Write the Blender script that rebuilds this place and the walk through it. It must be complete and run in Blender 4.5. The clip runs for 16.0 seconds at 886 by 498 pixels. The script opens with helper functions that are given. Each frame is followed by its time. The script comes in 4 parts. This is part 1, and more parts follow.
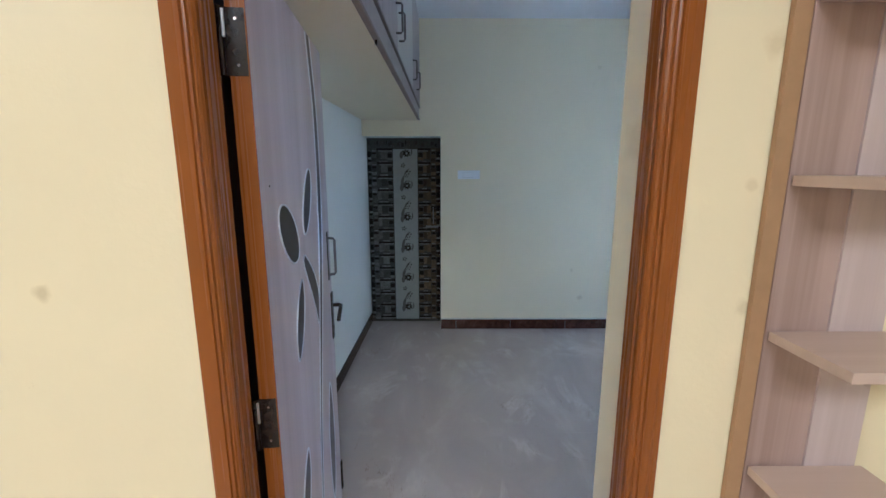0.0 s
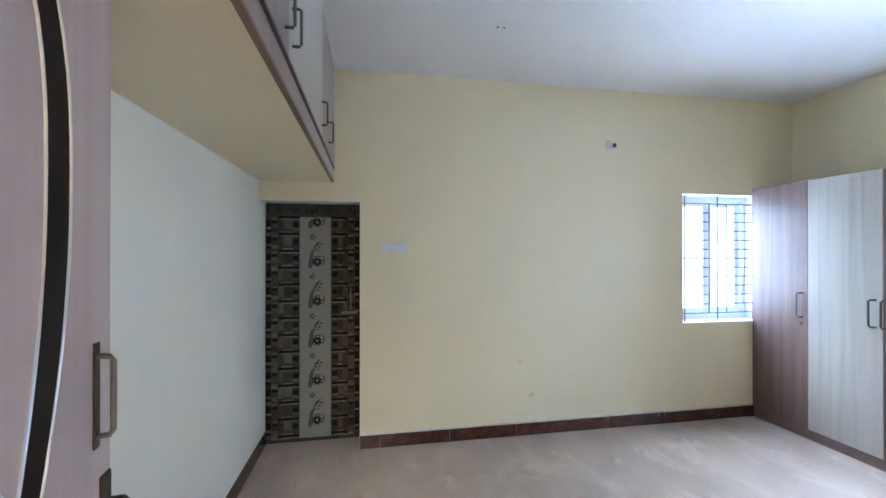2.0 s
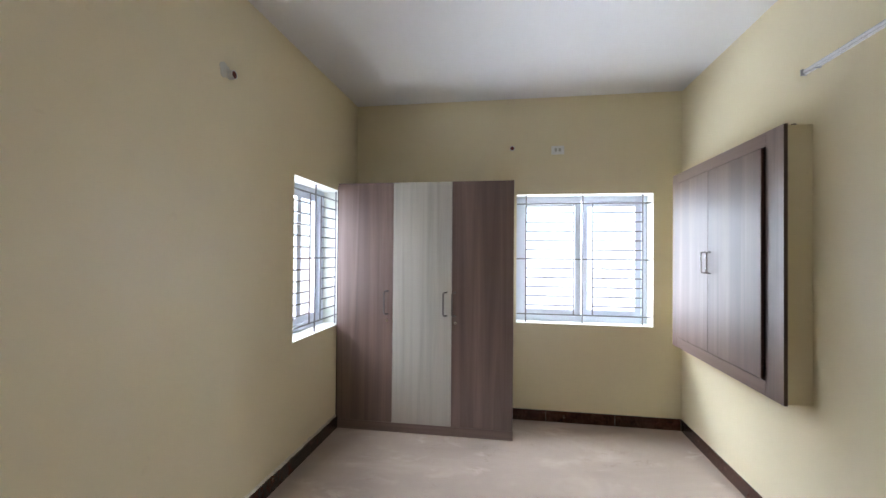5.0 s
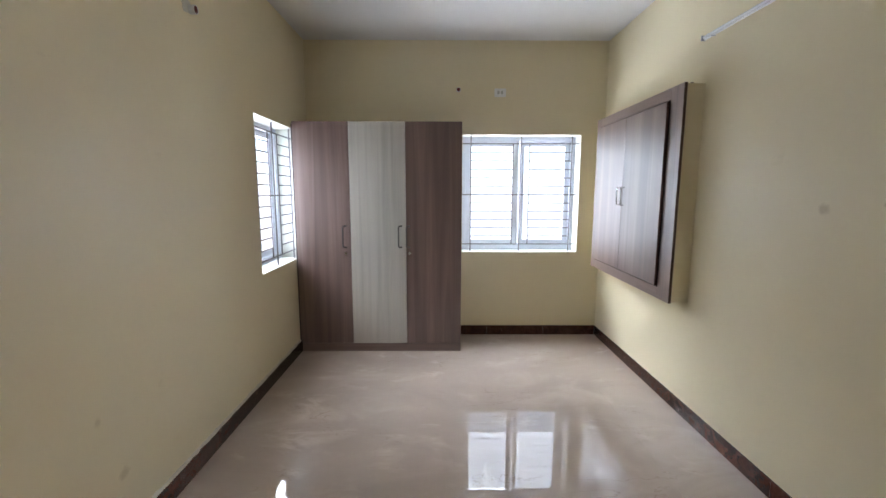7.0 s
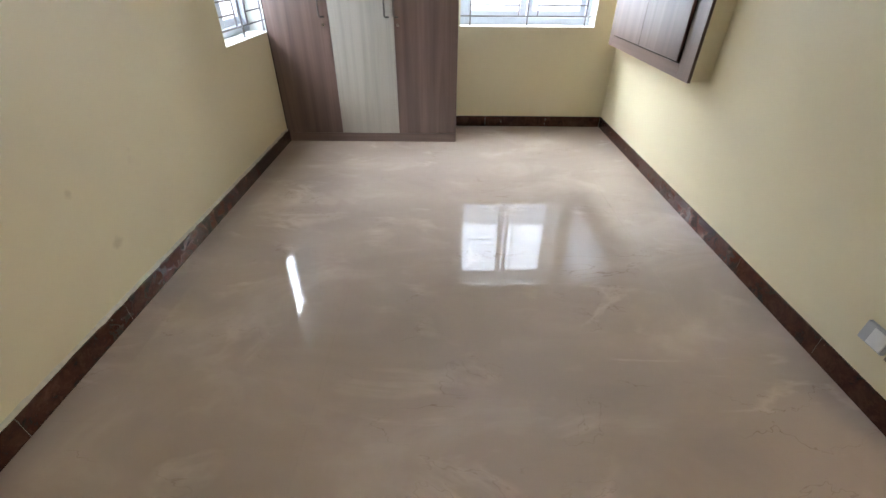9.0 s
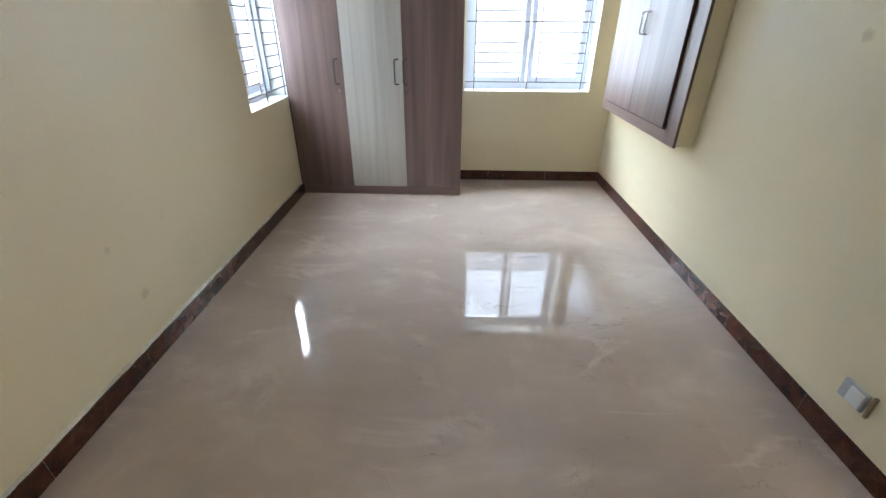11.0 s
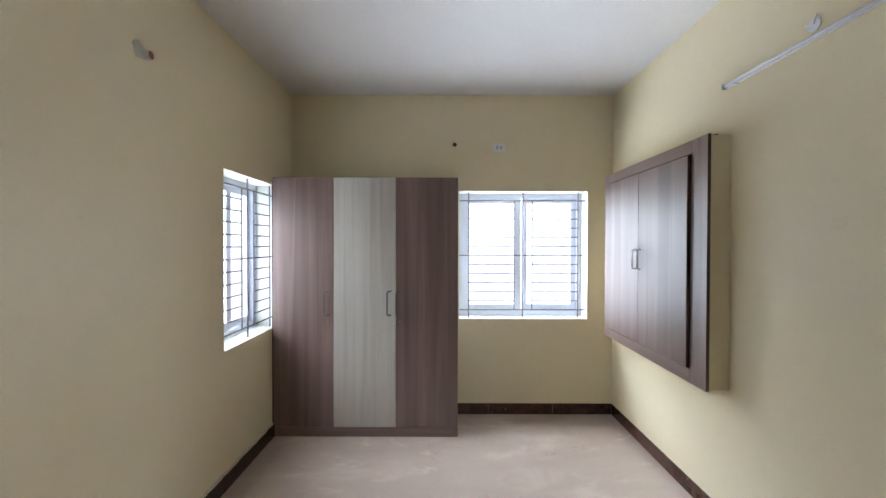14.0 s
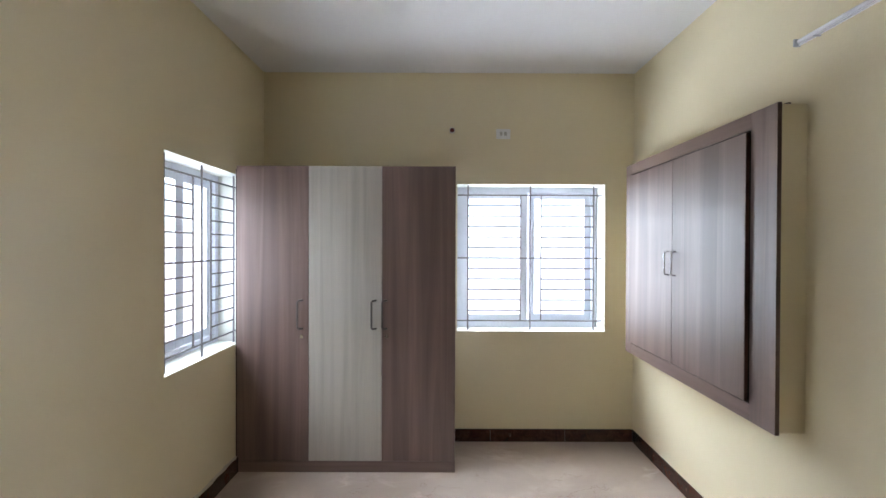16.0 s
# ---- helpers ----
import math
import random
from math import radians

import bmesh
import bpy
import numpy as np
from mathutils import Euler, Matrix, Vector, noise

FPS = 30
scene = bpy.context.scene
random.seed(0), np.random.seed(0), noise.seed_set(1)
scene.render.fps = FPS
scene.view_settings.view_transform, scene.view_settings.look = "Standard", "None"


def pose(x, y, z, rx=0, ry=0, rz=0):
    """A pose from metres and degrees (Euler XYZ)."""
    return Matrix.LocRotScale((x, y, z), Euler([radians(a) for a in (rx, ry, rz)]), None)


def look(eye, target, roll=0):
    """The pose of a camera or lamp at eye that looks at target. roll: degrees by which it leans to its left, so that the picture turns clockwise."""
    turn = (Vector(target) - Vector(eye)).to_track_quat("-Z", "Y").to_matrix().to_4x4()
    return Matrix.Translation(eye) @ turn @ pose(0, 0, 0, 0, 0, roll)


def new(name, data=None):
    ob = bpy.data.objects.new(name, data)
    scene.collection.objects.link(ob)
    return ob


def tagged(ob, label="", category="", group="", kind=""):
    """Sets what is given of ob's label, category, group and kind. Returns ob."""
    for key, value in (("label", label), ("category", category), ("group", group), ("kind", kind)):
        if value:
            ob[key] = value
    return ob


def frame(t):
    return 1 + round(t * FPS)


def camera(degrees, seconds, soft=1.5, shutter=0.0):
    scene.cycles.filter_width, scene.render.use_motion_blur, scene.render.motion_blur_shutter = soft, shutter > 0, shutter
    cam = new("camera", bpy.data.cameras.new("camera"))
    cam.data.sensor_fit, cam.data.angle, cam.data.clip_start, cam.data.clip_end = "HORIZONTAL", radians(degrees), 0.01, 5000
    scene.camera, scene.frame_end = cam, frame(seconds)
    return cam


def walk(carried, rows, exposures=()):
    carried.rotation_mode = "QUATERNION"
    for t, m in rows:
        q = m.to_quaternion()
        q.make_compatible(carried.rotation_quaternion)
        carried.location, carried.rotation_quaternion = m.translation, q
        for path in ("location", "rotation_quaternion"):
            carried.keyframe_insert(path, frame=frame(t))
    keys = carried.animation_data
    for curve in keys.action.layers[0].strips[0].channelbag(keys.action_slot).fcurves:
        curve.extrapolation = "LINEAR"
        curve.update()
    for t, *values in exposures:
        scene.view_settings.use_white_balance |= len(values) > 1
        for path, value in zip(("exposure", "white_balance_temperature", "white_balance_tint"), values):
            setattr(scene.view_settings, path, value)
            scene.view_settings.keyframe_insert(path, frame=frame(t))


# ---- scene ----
cam = camera(93.4, 16.0)
PATH = [
    (0, (0.629, 0.515, 1.628), (0.637, 2.479, 1.251), -0.0),
    (0.5, (0.644, 0.532, 1.625), (0.652, 2.528, 1.495), 0.1),
    (1, (0.631, 0.738, 1.599), (0.679, 2.738, 1.576), -0.0),
    (1.5, (0.609, 1.006, 1.592), (0.768, 2.999, 1.594), -0.0),
    (2, (0.668, 1.283, 1.554), (1.032, 3.25, 1.56), 0.0),
    (2.5, (0.781, 1.6, 1.573), (1.419, 3.495, 1.562), 0.2),
    (3, (0.841, 1.93, 1.546), (1.826, 3.67, 1.537), 0.3),
    (3.5, (0.866, 2.289, 1.533), (2.23, 3.752, 1.524), 0.4),
    (4, (0.961, 2.608, 1.513), (2.638, 3.699, 1.522), 0.6),
    (4.5, (0.925, 2.892, 1.488), (2.799, 3.59, 1.511), 0.7),
    (5, (0.785, 3.131, 1.523), (2.759, 3.448, 1.545), 0.5),
    (5.2, (0.696, 3.191, 1.543), (2.686, 3.389, 1.553), 0.6),
    (7.3, (0.421, 3.294, 1.504), (2.388, 3.245, 1.145), 0.2),
    (7.5, (0.435, 3.295, 1.487), (2.379, 3.251, 1.018), 0.2),
    (8, (0.481, 3.283, 1.42), (2.316, 3.264, 0.624), 0.2),
    (8.5, (0.531, 3.212, 1.35), (2.182, 3.217, 0.221), 0.4),
    (10.8, (0.462, 3.177, 1.446), (2.141, 3.211, 0.359), 0.3),
    (11, (0.438, 3.173, 1.48), (2.193, 3.213, 0.522), 0.4),
    (11.5, (0.391, 3.18, 1.567), (2.291, 3.218, 0.944), 0.4),
    (12, (0.37, 3.182, 1.595), (2.343, 3.221, 1.272), 0.3),
    (12.5, (0.419, 3.186, 1.59), (2.414, 3.216, 1.453), 0.2),
    (13, (0.52, 3.186, 1.578), (2.52, 3.21, 1.526), 0.2),
    (13.5, (0.687, 3.202, 1.578), (2.686, 3.212, 1.55), 0.1),
    (14, (0.833, 3.215, 1.585), (2.833, 3.22, 1.562), 0.1),
    (14.5, (0.94, 3.226, 1.588), (2.94, 3.221, 1.564), 0.2),
    (15, (1.091, 3.219, 1.577), (3.091, 3.215, 1.561), 0.2),
    (15.5, (1.243, 3.206, 1.579), (3.243, 3.203, 1.566), 0.1),
    (16, (1.353, 3.192, 1.577), (3.353, 3.189, 1.563), 0.2),
]
EXPOSURE = [
    (0.0, 1.25, 4500, 10), (0.5, 1.36, 4450, 10), (1.0, 1.64, 4400, 10), (1.5, 2.15, 4600, 10), (2.0, 1.78, 5300, 13), (2.5, 1.62, 5850, 12), (3.0, 1.48, 6150, 12), (3.5, 1.15, 6450, 14),
    (5.0, 0.87, 6700, 17), (7.5, 0.78, 6700, 17), (8.5, 1.22, 6800, 15), (11.0, 1.18, 6300, 13), (11.5, 1.05, 6250, 11), (12.5, 0.92, 6400, 14), (16.0, 0.82, 6700, 17),
]
walk(cam, [(t, look(eye, target, roll)) for t, eye, target, roll in PATH], EXPOSURE)

# ---- light ----
world = bpy.data.worlds.new("world")
scene.world = world
world.use_nodes = True
wn = world.node_tree.nodes
sky = wn.new("ShaderNodeTexSky")
sky.sky_type = "NISHITA"
sky.sun_disc = False
sky.sun_elevation, sky.sun_rotation = radians(62), radians(215)
world.node_tree.links.new(sky.outputs["Color"], wn["Background"].inputs["Color"])
wn["Background"].inputs["Strength"].default_value = 0.12

sun = new("sun", bpy.data.lights.new("sun", "SUN"))
sun.data.energy, sun.data.angle, sun.data.color = 3.0, radians(0.5), (1.0, 0.95, 0.88)
sun.matrix_world = look((-6, -9, 20), (0, 0, 0))


def window_light(name, eye, target, w, h, power):
    ob = new(name, bpy.data.lights.new(name, "AREA"))
    ob.data.shape, ob.data.size, ob.data.size_y = "RECTANGLE", w, h
    ob.data.energy, ob.data.color = power, WINDOW_COLOUR
    ob.matrix_world = look(eye, target)
    return ob


WINDOW_COLOUR = (0.74, 0.87, 1.0)
window_light("daylight_east", (5.45, 2.4765, 1.484), (3.9, 2.4765, 1.484), 3.4, 2.6, 38)
window_light("daylight_north", (5.3, 5.6, 1.75), (5.3, 3.8, 1.75), 5.6, 3.2, 62)
# Area lamps above the sightline stand in for the brighter upper sky.
window_light("sky_east", (6.3, 2.4765, 5.0), (4.6, 2.4765, 2.0), 8.0, 3.4, 1050)
window_light("low_sky_east", (7.6, 2.4765, 4.4), (4.7, 2.4765, 4.4), 8.0, 3.0, 240)
window_light("sky_north", (5.6, 6.2, 3.7), (5.0, 4.1, 1.6), 8.0, 3.4, 1350)
# Added fill from the sides, out of view, to brighten the walls.
window_light("side_fill_south_east", (7.0, -1.4, 2.6), (4.72, 2.48, 1.5), 4.5, 4.0, 620)
window_light("side_fill_north_west", (1.4, 7.4, 2.6), (3.94, 4.63, 1.5), 4.5, 4.0, 120)
# Added upward fill at ground level, to brighten the ceiling.
window_light("ground_fill_east", (6.7, 2.4765, 0.02), (6.7, 2.4765, 3.0), 3.2, 7.0, 680)
window_light("ground_fill_north", (4.4, 6.5, 0.02), (4.4, 6.5, 3.0), 7.0, 3.2, 680)


# The hall's warm source is out of view; these downward lamps are assumed.
def hall_fill(name, x, y, size, power):
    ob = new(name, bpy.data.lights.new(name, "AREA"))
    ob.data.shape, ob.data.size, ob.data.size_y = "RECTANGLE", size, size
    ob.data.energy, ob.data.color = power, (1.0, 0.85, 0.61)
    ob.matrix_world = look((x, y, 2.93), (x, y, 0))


hall_fill("hall_fill_main", 0.6, -1.3, 1.2, 38)
# Added to throw warm light through the doorway onto the bedroom floor.
hall_fill("hall_fill_west", -2.0, -0.5, 0.4, 18)

# ---- materials ----
MATS = {}


def ramp(nt, fac, stops):
    r = nt.nodes.new("ShaderNodeValToRGB")
    e = r.color_ramp.elements
    e[0].position, e[0].color = stops[0][0], (*stops[0][1], 1)
    e[1].position, e[1].color = stops[-1][0], (*stops[-1][1], 1)
    for p, c in stops[1:-1]:
        k = e.new(p)
        k.color = (*c, 1)
    nt.links.new(fac, r.inputs["Fac"])
    return r.outputs["Color"]


def noise_tex(nt, coord, scale, detail=4.0, rough=0.55, stretch=(1, 1, 1), distortion=0.0):
    mp = nt.nodes.new("ShaderNodeMapping")
    mp.inputs["Scale"].default_value = stretch
    nt.links.new(coord, mp.inputs["Vector"])
    n = nt.nodes.new("ShaderNodeTexNoise")
    n.inputs["Scale"].default_value = scale
    n.inputs["Detail"].default_value = detail
    n.inputs["Roughness"].default_value = rough
    n.inputs["Distortion"].default_value = distortion
    nt.links.new(mp.outputs["Vector"], n.inputs["Vector"])
    return n.outputs["Fac"]


def mix(nt, fac, a, b, mode="MIX"):
    m = nt.nodes.new("ShaderNodeMix")
    m.data_type, m.blend_type = "RGBA", mode
    for sock, v in ((m.inputs[0], fac), (m.inputs[6], a), (m.inputs[7], b)):
        if isinstance(v, (int, float)):
            sock.default_value = v
        elif isinstance(v, tuple):
            sock.default_value = (*v, 1)
        else:
            nt.links.new(v, sock)
    return m.outputs[2]


def math_node(nt, op, a, b=0.0):
    m = nt.nodes.new("ShaderNodeMath")
    m.operation = op
    for sock, v in ((m.inputs[0], a), (m.inputs[1], b)):
        if isinstance(v, (int, float)):
            sock.default_value = v
        else:
            nt.links.new(v, sock)
    return m.outputs[0]


def start(name, rough=0.5, metal=0.0, spec=0.5):
    m = bpy.data.materials.new(name)
    m.use_nodes = True
    nt = m.node_tree
    b = nt.nodes["Principled BSDF"]
    b.inputs["Roughness"].default_value = rough
    b.inputs["Metallic"].default_value = metal
    b.inputs["Specular IOR Level"].default_value = spec
    tc = nt.nodes.new("ShaderNodeTexCoord")
    MATS[name] = m
    return m, nt, b, tc.outputs["Object"]


def bump(nt, b, height, strength, dist=0.002):
    k = nt.nodes.new("ShaderNodeBump")
    k.inputs["Strength"].default_value = strength
    k.inputs["Distance"].default_value = dist
    nt.links.new(height, k.inputs["Height"])
    nt.links.new(k.outputs["Normal"], b.inputs["Normal"])


def plain(name, col, rough=0.5, metal=0.0, var=0.06, scale=30.0, spec=0.5, relief=0.0):
    m, nt, b, co = start(name, rough, metal, spec)
    lo = tuple(c * (1 - var) for c in col)
    hi = tuple(min(1.0, c * (1 + var)) for c in col)
    f = noise_tex(nt, co, scale)
    c = ramp(nt, f, [(0.3, lo), (0.7, hi)])
    f2 = noise_tex(nt, co, scale * 0.08, 3)
    c = mix(nt, 0.35, c, ramp(nt, f2, [(0.35, lo), (0.65, hi)]))
    nt.links.new(c, b.inputs["Base Color"])
    if relief:
        bump(nt, b, f, relief)
    return m


def paint(name, col, stain, stains=(), rough=0.42):
    m, nt, b, co = start(name, rough, 0.0, 0.35)
    lo = tuple(c * 0.955 for c in col)
    c = ramp(nt, noise_tex(nt, co, 1.1, 5, 0.6), [(0.3, lo), (0.7, col)])
    c = mix(nt, math_node(nt, "MULTIPLY", noise_tex(nt, co, 3.2, 4, 0.6, (1, 1, 0.45)), 0.16), c, tuple(x * 0.86 for x in col))
    blot = math_node(nt, "GREATER_THAN", noise_tex(nt, co, 7.0, 6, 0.65), 0.70)
    c = mix(nt, math_node(nt, "MULTIPLY", blot, 0.10), c, stain)
    if stains:
        wob = noise_tex(nt, co, 28.0, 3)
        for x, y, z, r, amount in stains:
            d = nt.nodes.new("ShaderNodeVectorMath")
            d.operation = "DISTANCE"
            nt.links.new(co, d.inputs[0])
            d.inputs[1].default_value = (x, y, z)
            e = math_node(nt, "ADD", d.outputs["Value"], math_node(nt, "MULTIPLY", wob, r * 1.6))
            mr = nt.nodes.new("ShaderNodeMapRange")
            mr.inputs["From Min"].default_value, mr.inputs["From Max"].default_value = r * 1.2, r * 1.9
            mr.inputs["To Min"].default_value, mr.inputs["To Max"].default_value = amount, 0.0
            nt.links.new(e, mr.inputs["Value"])
            c = mix(nt, mr.outputs["Result"], c, stain)
    nt.links.new(c, b.inputs["Base Color"])
    h = math_node(nt, "ADD", noise_tex(nt, co, 90.0, 3), math_node(nt, "MULTIPLY", noise_tex(nt, co, 6.0, 2), 2.5))
    bump(nt, b, h, 0.22, 0.0025)
    return m


def laminate(name, dark, mid, light, rough=0.3, streak=14.0, axis=2, spec=0.5, contrast=1.0, coat=0.0, coat_ior=1.5, coat_rough=0.35):
    """Printed wood grain that runs along one axis."""
    m, nt, b, co = start(name, rough, 0.0, spec)
    st = [1.0, 1.0, 1.0]
    st[axis] = 0.035
    st2 = list(st)
    st2[axis] = 0.012
    a = noise_tex(nt, co, streak, 6, 0.62, tuple(st), 0.6)
    d = 0.22 / contrast
    c = ramp(nt, a, [(0.5 - d, dark), (0.5, mid), (0.5 + d, light)])
    fine = noise_tex(nt, co, streak * 11, 3, 0.6, tuple(st2))
    c = mix(nt, math_node(nt, "MULTIPLY", fine, 0.34), c, dark)
    nt.links.new(c, b.inputs["Base Color"])
    b.inputs["Coat Weight"].default_value = coat
    b.inputs["Coat Roughness"].default_value = coat_rough
    b.inputs["Coat IOR"].default_value = coat_ior
    rr = math_node(nt, "ADD", math_node(nt, "MULTIPLY", fine, 0.10), rough - 0.05)
    nt.links.new(rr, b.inputs["Roughness"])
    bump(nt, b, fine, 0.05, 0.0004)
    return m


CREAM = (0.82, 0.725, 0.50)
OFFWHITE = (0.89, 0.88, 0.78)
STAINS = [(2.21, 1.647, 1.442, 0.030, 0.5), (1.96, 1.647, 1.47, 0.012, 0.5), (2.05, 4.631, 0.33, 0.03, 0.45),
          (1.95, 4.631, 0.62, 0.022, 0.35), (1.04, 1.44, 1.69, 0.05, 0.30), (-0.12, 1.272, 1.398, 0.020, 0.55),
          (2.10, 4.631, 2.55, 0.02, 0.25), (1.205, 1.272, 1.37, 0.02, 0.4), (1.20, 1.272, 1.84, 0.025, 0.35), (1.19, 1.272, 1.6, 0.012, 0.3)]
wall_paint = paint("cream_paint", CREAM, (0.50, 0.40, 0.22), STAINS)
white_paint = paint("off_white_paint", OFFWHITE, (0.6, 0.56, 0.42))
opening_paint = paint("opening_paint", (0.85, 0.78, 0.60), (0.50, 0.40, 0.22), STAINS)
ceiling_paint = paint("ceiling_paint", (0.80, 0.79, 0.78), (0.6, 0.6, 0.58))
frame_white = plain("white_upvc", (0.69, 0.72, 0.80), 0.28, 0, 0.02)
reveal_paint = paint("reveal_paint", (0.70, 0.71, 0.65), (0.5, 0.46, 0.36))
steel_bar = plain("painted_bar", (0.20, 0.19, 0.20), 0.45, 0.3, 0.1)
chrome = plain("chrome", (0.62, 0.61, 0.60), 0.18, 1.0, 0.04)
dull_steel = plain("dull_steel", (0.24, 0.22, 0.20), 0.35, 0.8, 0.1)
satin = plain("satin_metal", (0.17, 0.155, 0.15), 0.34, 0.8, 0.08)
antique = plain("antique_metal", (0.09, 0.075, 0.06), 0.35, 0.9, 0.2, 60)
black_steel = plain("black_hinge_steel", (0.022, 0.014, 0.011), 0.25, 0.1, 0.3, 60)
# Near-black stand-in for the shade inside narrow gaps.
gap_shade = plain("gap_shade", (0.03, 0.025, 0.02), 0.8)
white_plastic = plain("white_plastic", (0.80, 0.80, 0.80), 0.3, 0, 0.02)
grey_plastic = plain("grey_plastic", (0.45, 0.46, 0.48), 0.35, 0, 0.08)
brown_wood = laminate("brown_laminate", (0.095, 0.058, 0.048), (0.185, 0.118, 0.100), (0.290, 0.200, 0.172), 0.33, 9, coat=0.9)
cabinet_wood = laminate("cabinet_laminate", (0.090, 0.050, 0.040), (0.165, 0.096, 0.079), (0.255, 0.165, 0.138), 0.33, 9, contrast=1.5, coat=1.0, coat_ior=2.0, coat_rough=0.43)
cabinet_wood_h = laminate("cabinet_laminate_level", (0.125, 0.076, 0.066), (0.195, 0.124, 0.108), (0.255, 0.172, 0.152), 0.33, 9, 0, coat=1.0, coat_ior=1.7, coat_rough=0.30)
plinth_wood = laminate("plinth_laminate", (0.130, 0.085, 0.072), (0.205, 0.138, 0.118), (0.27, 0.19, 0.168), 0.30, 12, 1, coat=0.5)
edge_wood = laminate("edge_band", (0.075, 0.045, 0.035), (0.115, 0.07, 0.055), (0.15, 0.095, 0.075), 0.35, 18)
pale_wood = laminate("pale_laminate", (0.34, 0.315, 0.27), (0.48, 0.45, 0.395), (0.57, 0.54, 0.48), 0.33, 16, contrast=0.7, coat=0.4)
white_panel = plain("white_panel", (0.37, 0.36, 0.36), 0.35, 0, 0.03)
mauve_wood = laminate("mauve_laminate", (0.42, 0.335, 0.325), (0.53, 0.435, 0.43), (0.64, 0.55, 0.55), 0.34, 7, contrast=1.0)
loft_wood = laminate("loft_laminate", (0.22, 0.165, 0.15), (0.31, 0.245, 0.23), (0.37, 0.30, 0.28), 0.3, 12, contrast=0.7)
shelf_wood = laminate("shelf_laminate", (0.25, 0.165, 0.14), (0.44, 0.325, 0.295), (0.52, 0.40, 0.37), 0.4, 10)
shelf_top = laminate("shelf_top_laminate", (0.45, 0.33, 0.27), (0.55, 0.42, 0.35), (0.60, 0.47, 0.40), 0.4, 10, 0)
door_edge_brown = plain("door_edge_brown", (0.085, 0.030, 0.018), 0.4, 0, 0.15)
loft_edge = plain("loft_edge", (0.22, 0.15, 0.11), 0.45, 0, 0.12)
tan_strip = plain("tan_strip", (0.36, 0.22, 0.11), 0.5, 0, 0.1)
varnish = laminate("varnished_frame", (0.225, 0.069, 0.007), (0.245, 0.076, 0.008), (0.275, 0.088, 0.010), 0.27, 8, spec=0.4, contrast=0.4)
dark_insert = plain("dark_insert", (0.020, 0.013, 0.016), 0.30, 0, 0.25, 40, 0.25)
silver_trim = plain("silver_trim", (0.78, 0.80, 0.84), 0.34, 1.0, 0.03)
red_brown = plain("red_brown", (0.13, 0.014, 0.008), 0.6)
grout = plain("grout", (0.42, 0.40, 0.36), 0.8)
tile_joint = plain("tile_joint", (0.43, 0.36, 0.30), 0.5)
mortar = plain("pale_mortar", (0.62, 0.58, 0.48), 0.85, 0, 0.18, 40, relief=0.5)


def marble(name, base, vein, pale, rough):
    m, nt, b, co = start(name, rough, 0.0, 0.55)
    v = nt.nodes.new("ShaderNodeNewGeometry").outputs["Position"]
    cloud = noise_tex(nt, v, 1.7, 4, 0.55, (1.5, 0.8, 1), 0.7)
    c = ramp(nt, cloud, [(0.3, tuple(x * 0.90 for x in base)), (0.55, base), (0.75, pale)])
    n = noise_tex(nt, v, 2.3, 5, 0.6, (1.4, 0.7, 1), 0.45)
    ridge = math_node(nt, "ABSOLUTE", math_node(nt, "SUBTRACT", n, 0.5))
    mask = noise_tex(nt, v, 2.3, 3)
    mr = nt.nodes.new("ShaderNodeMapRange")
    mr.inputs["From Min"].default_value, mr.inputs["From Max"].default_value = 0.0, 0.005
    mr.inputs["To Min"].default_value, mr.inputs["To Max"].default_value = 1.0, 0.0
    nt.links.new(ridge, mr.inputs["Value"])
    gate = nt.nodes.new("ShaderNodeMapRange")
    gate.inputs["From Min"].default_value, gate.inputs["From Max"].default_value = 0.50, 0.64
    nt.links.new(mask, gate.inputs["Value"])
    c = mix(nt, math_node(nt, "MULTIPLY", math_node(nt, "MULTIPLY", mr.outputs[0], gate.outputs[0]), 0.55), c, vein)
    n2 = noise_tex(nt, v, 1.4, 5, 0.56, (1.9, 0.75, 1), 0.8)
    r2 = math_node(nt, "ABSOLUTE", math_node(nt, "SUBTRACT", n2, 0.47))
    mr2 = nt.nodes.new("ShaderNodeMapRange")
    mr2.inputs["From Min"].default_value, mr2.inputs["From Max"].default_value = 0.0, 0.045
    mr2.inputs["To Min"].default_value, mr2.inputs["To Max"].default_value = 0.5, 0.0
    nt.links.new(r2, mr2.inputs["Value"])
    c = mix(nt, math_node(nt, "MULTIPLY", mr2.outputs[0], gate.outputs[0]), c, tuple(min(1, x * 1.16) for x in pale))
    nt.links.new(c, b.inputs["Base Color"])
    sm = noise_tex(nt, co, 5.0, 5, 0.7)
    nt.links.new(math_node(nt, "ADD", math_node(nt, "MULTIPLY", sm, 0.02), rough - 0.008), b.inputs["Roughness"])
    bump(nt, b, noise_tex(nt, co, 3.0, 2), 0.03, 0.002)
    return m


floor_tile = marble("polished_floor_tile", (0.51, 0.415, 0.345), (0.24, 0.165, 0.12), (0.61, 0.515, 0.435), 0.012)


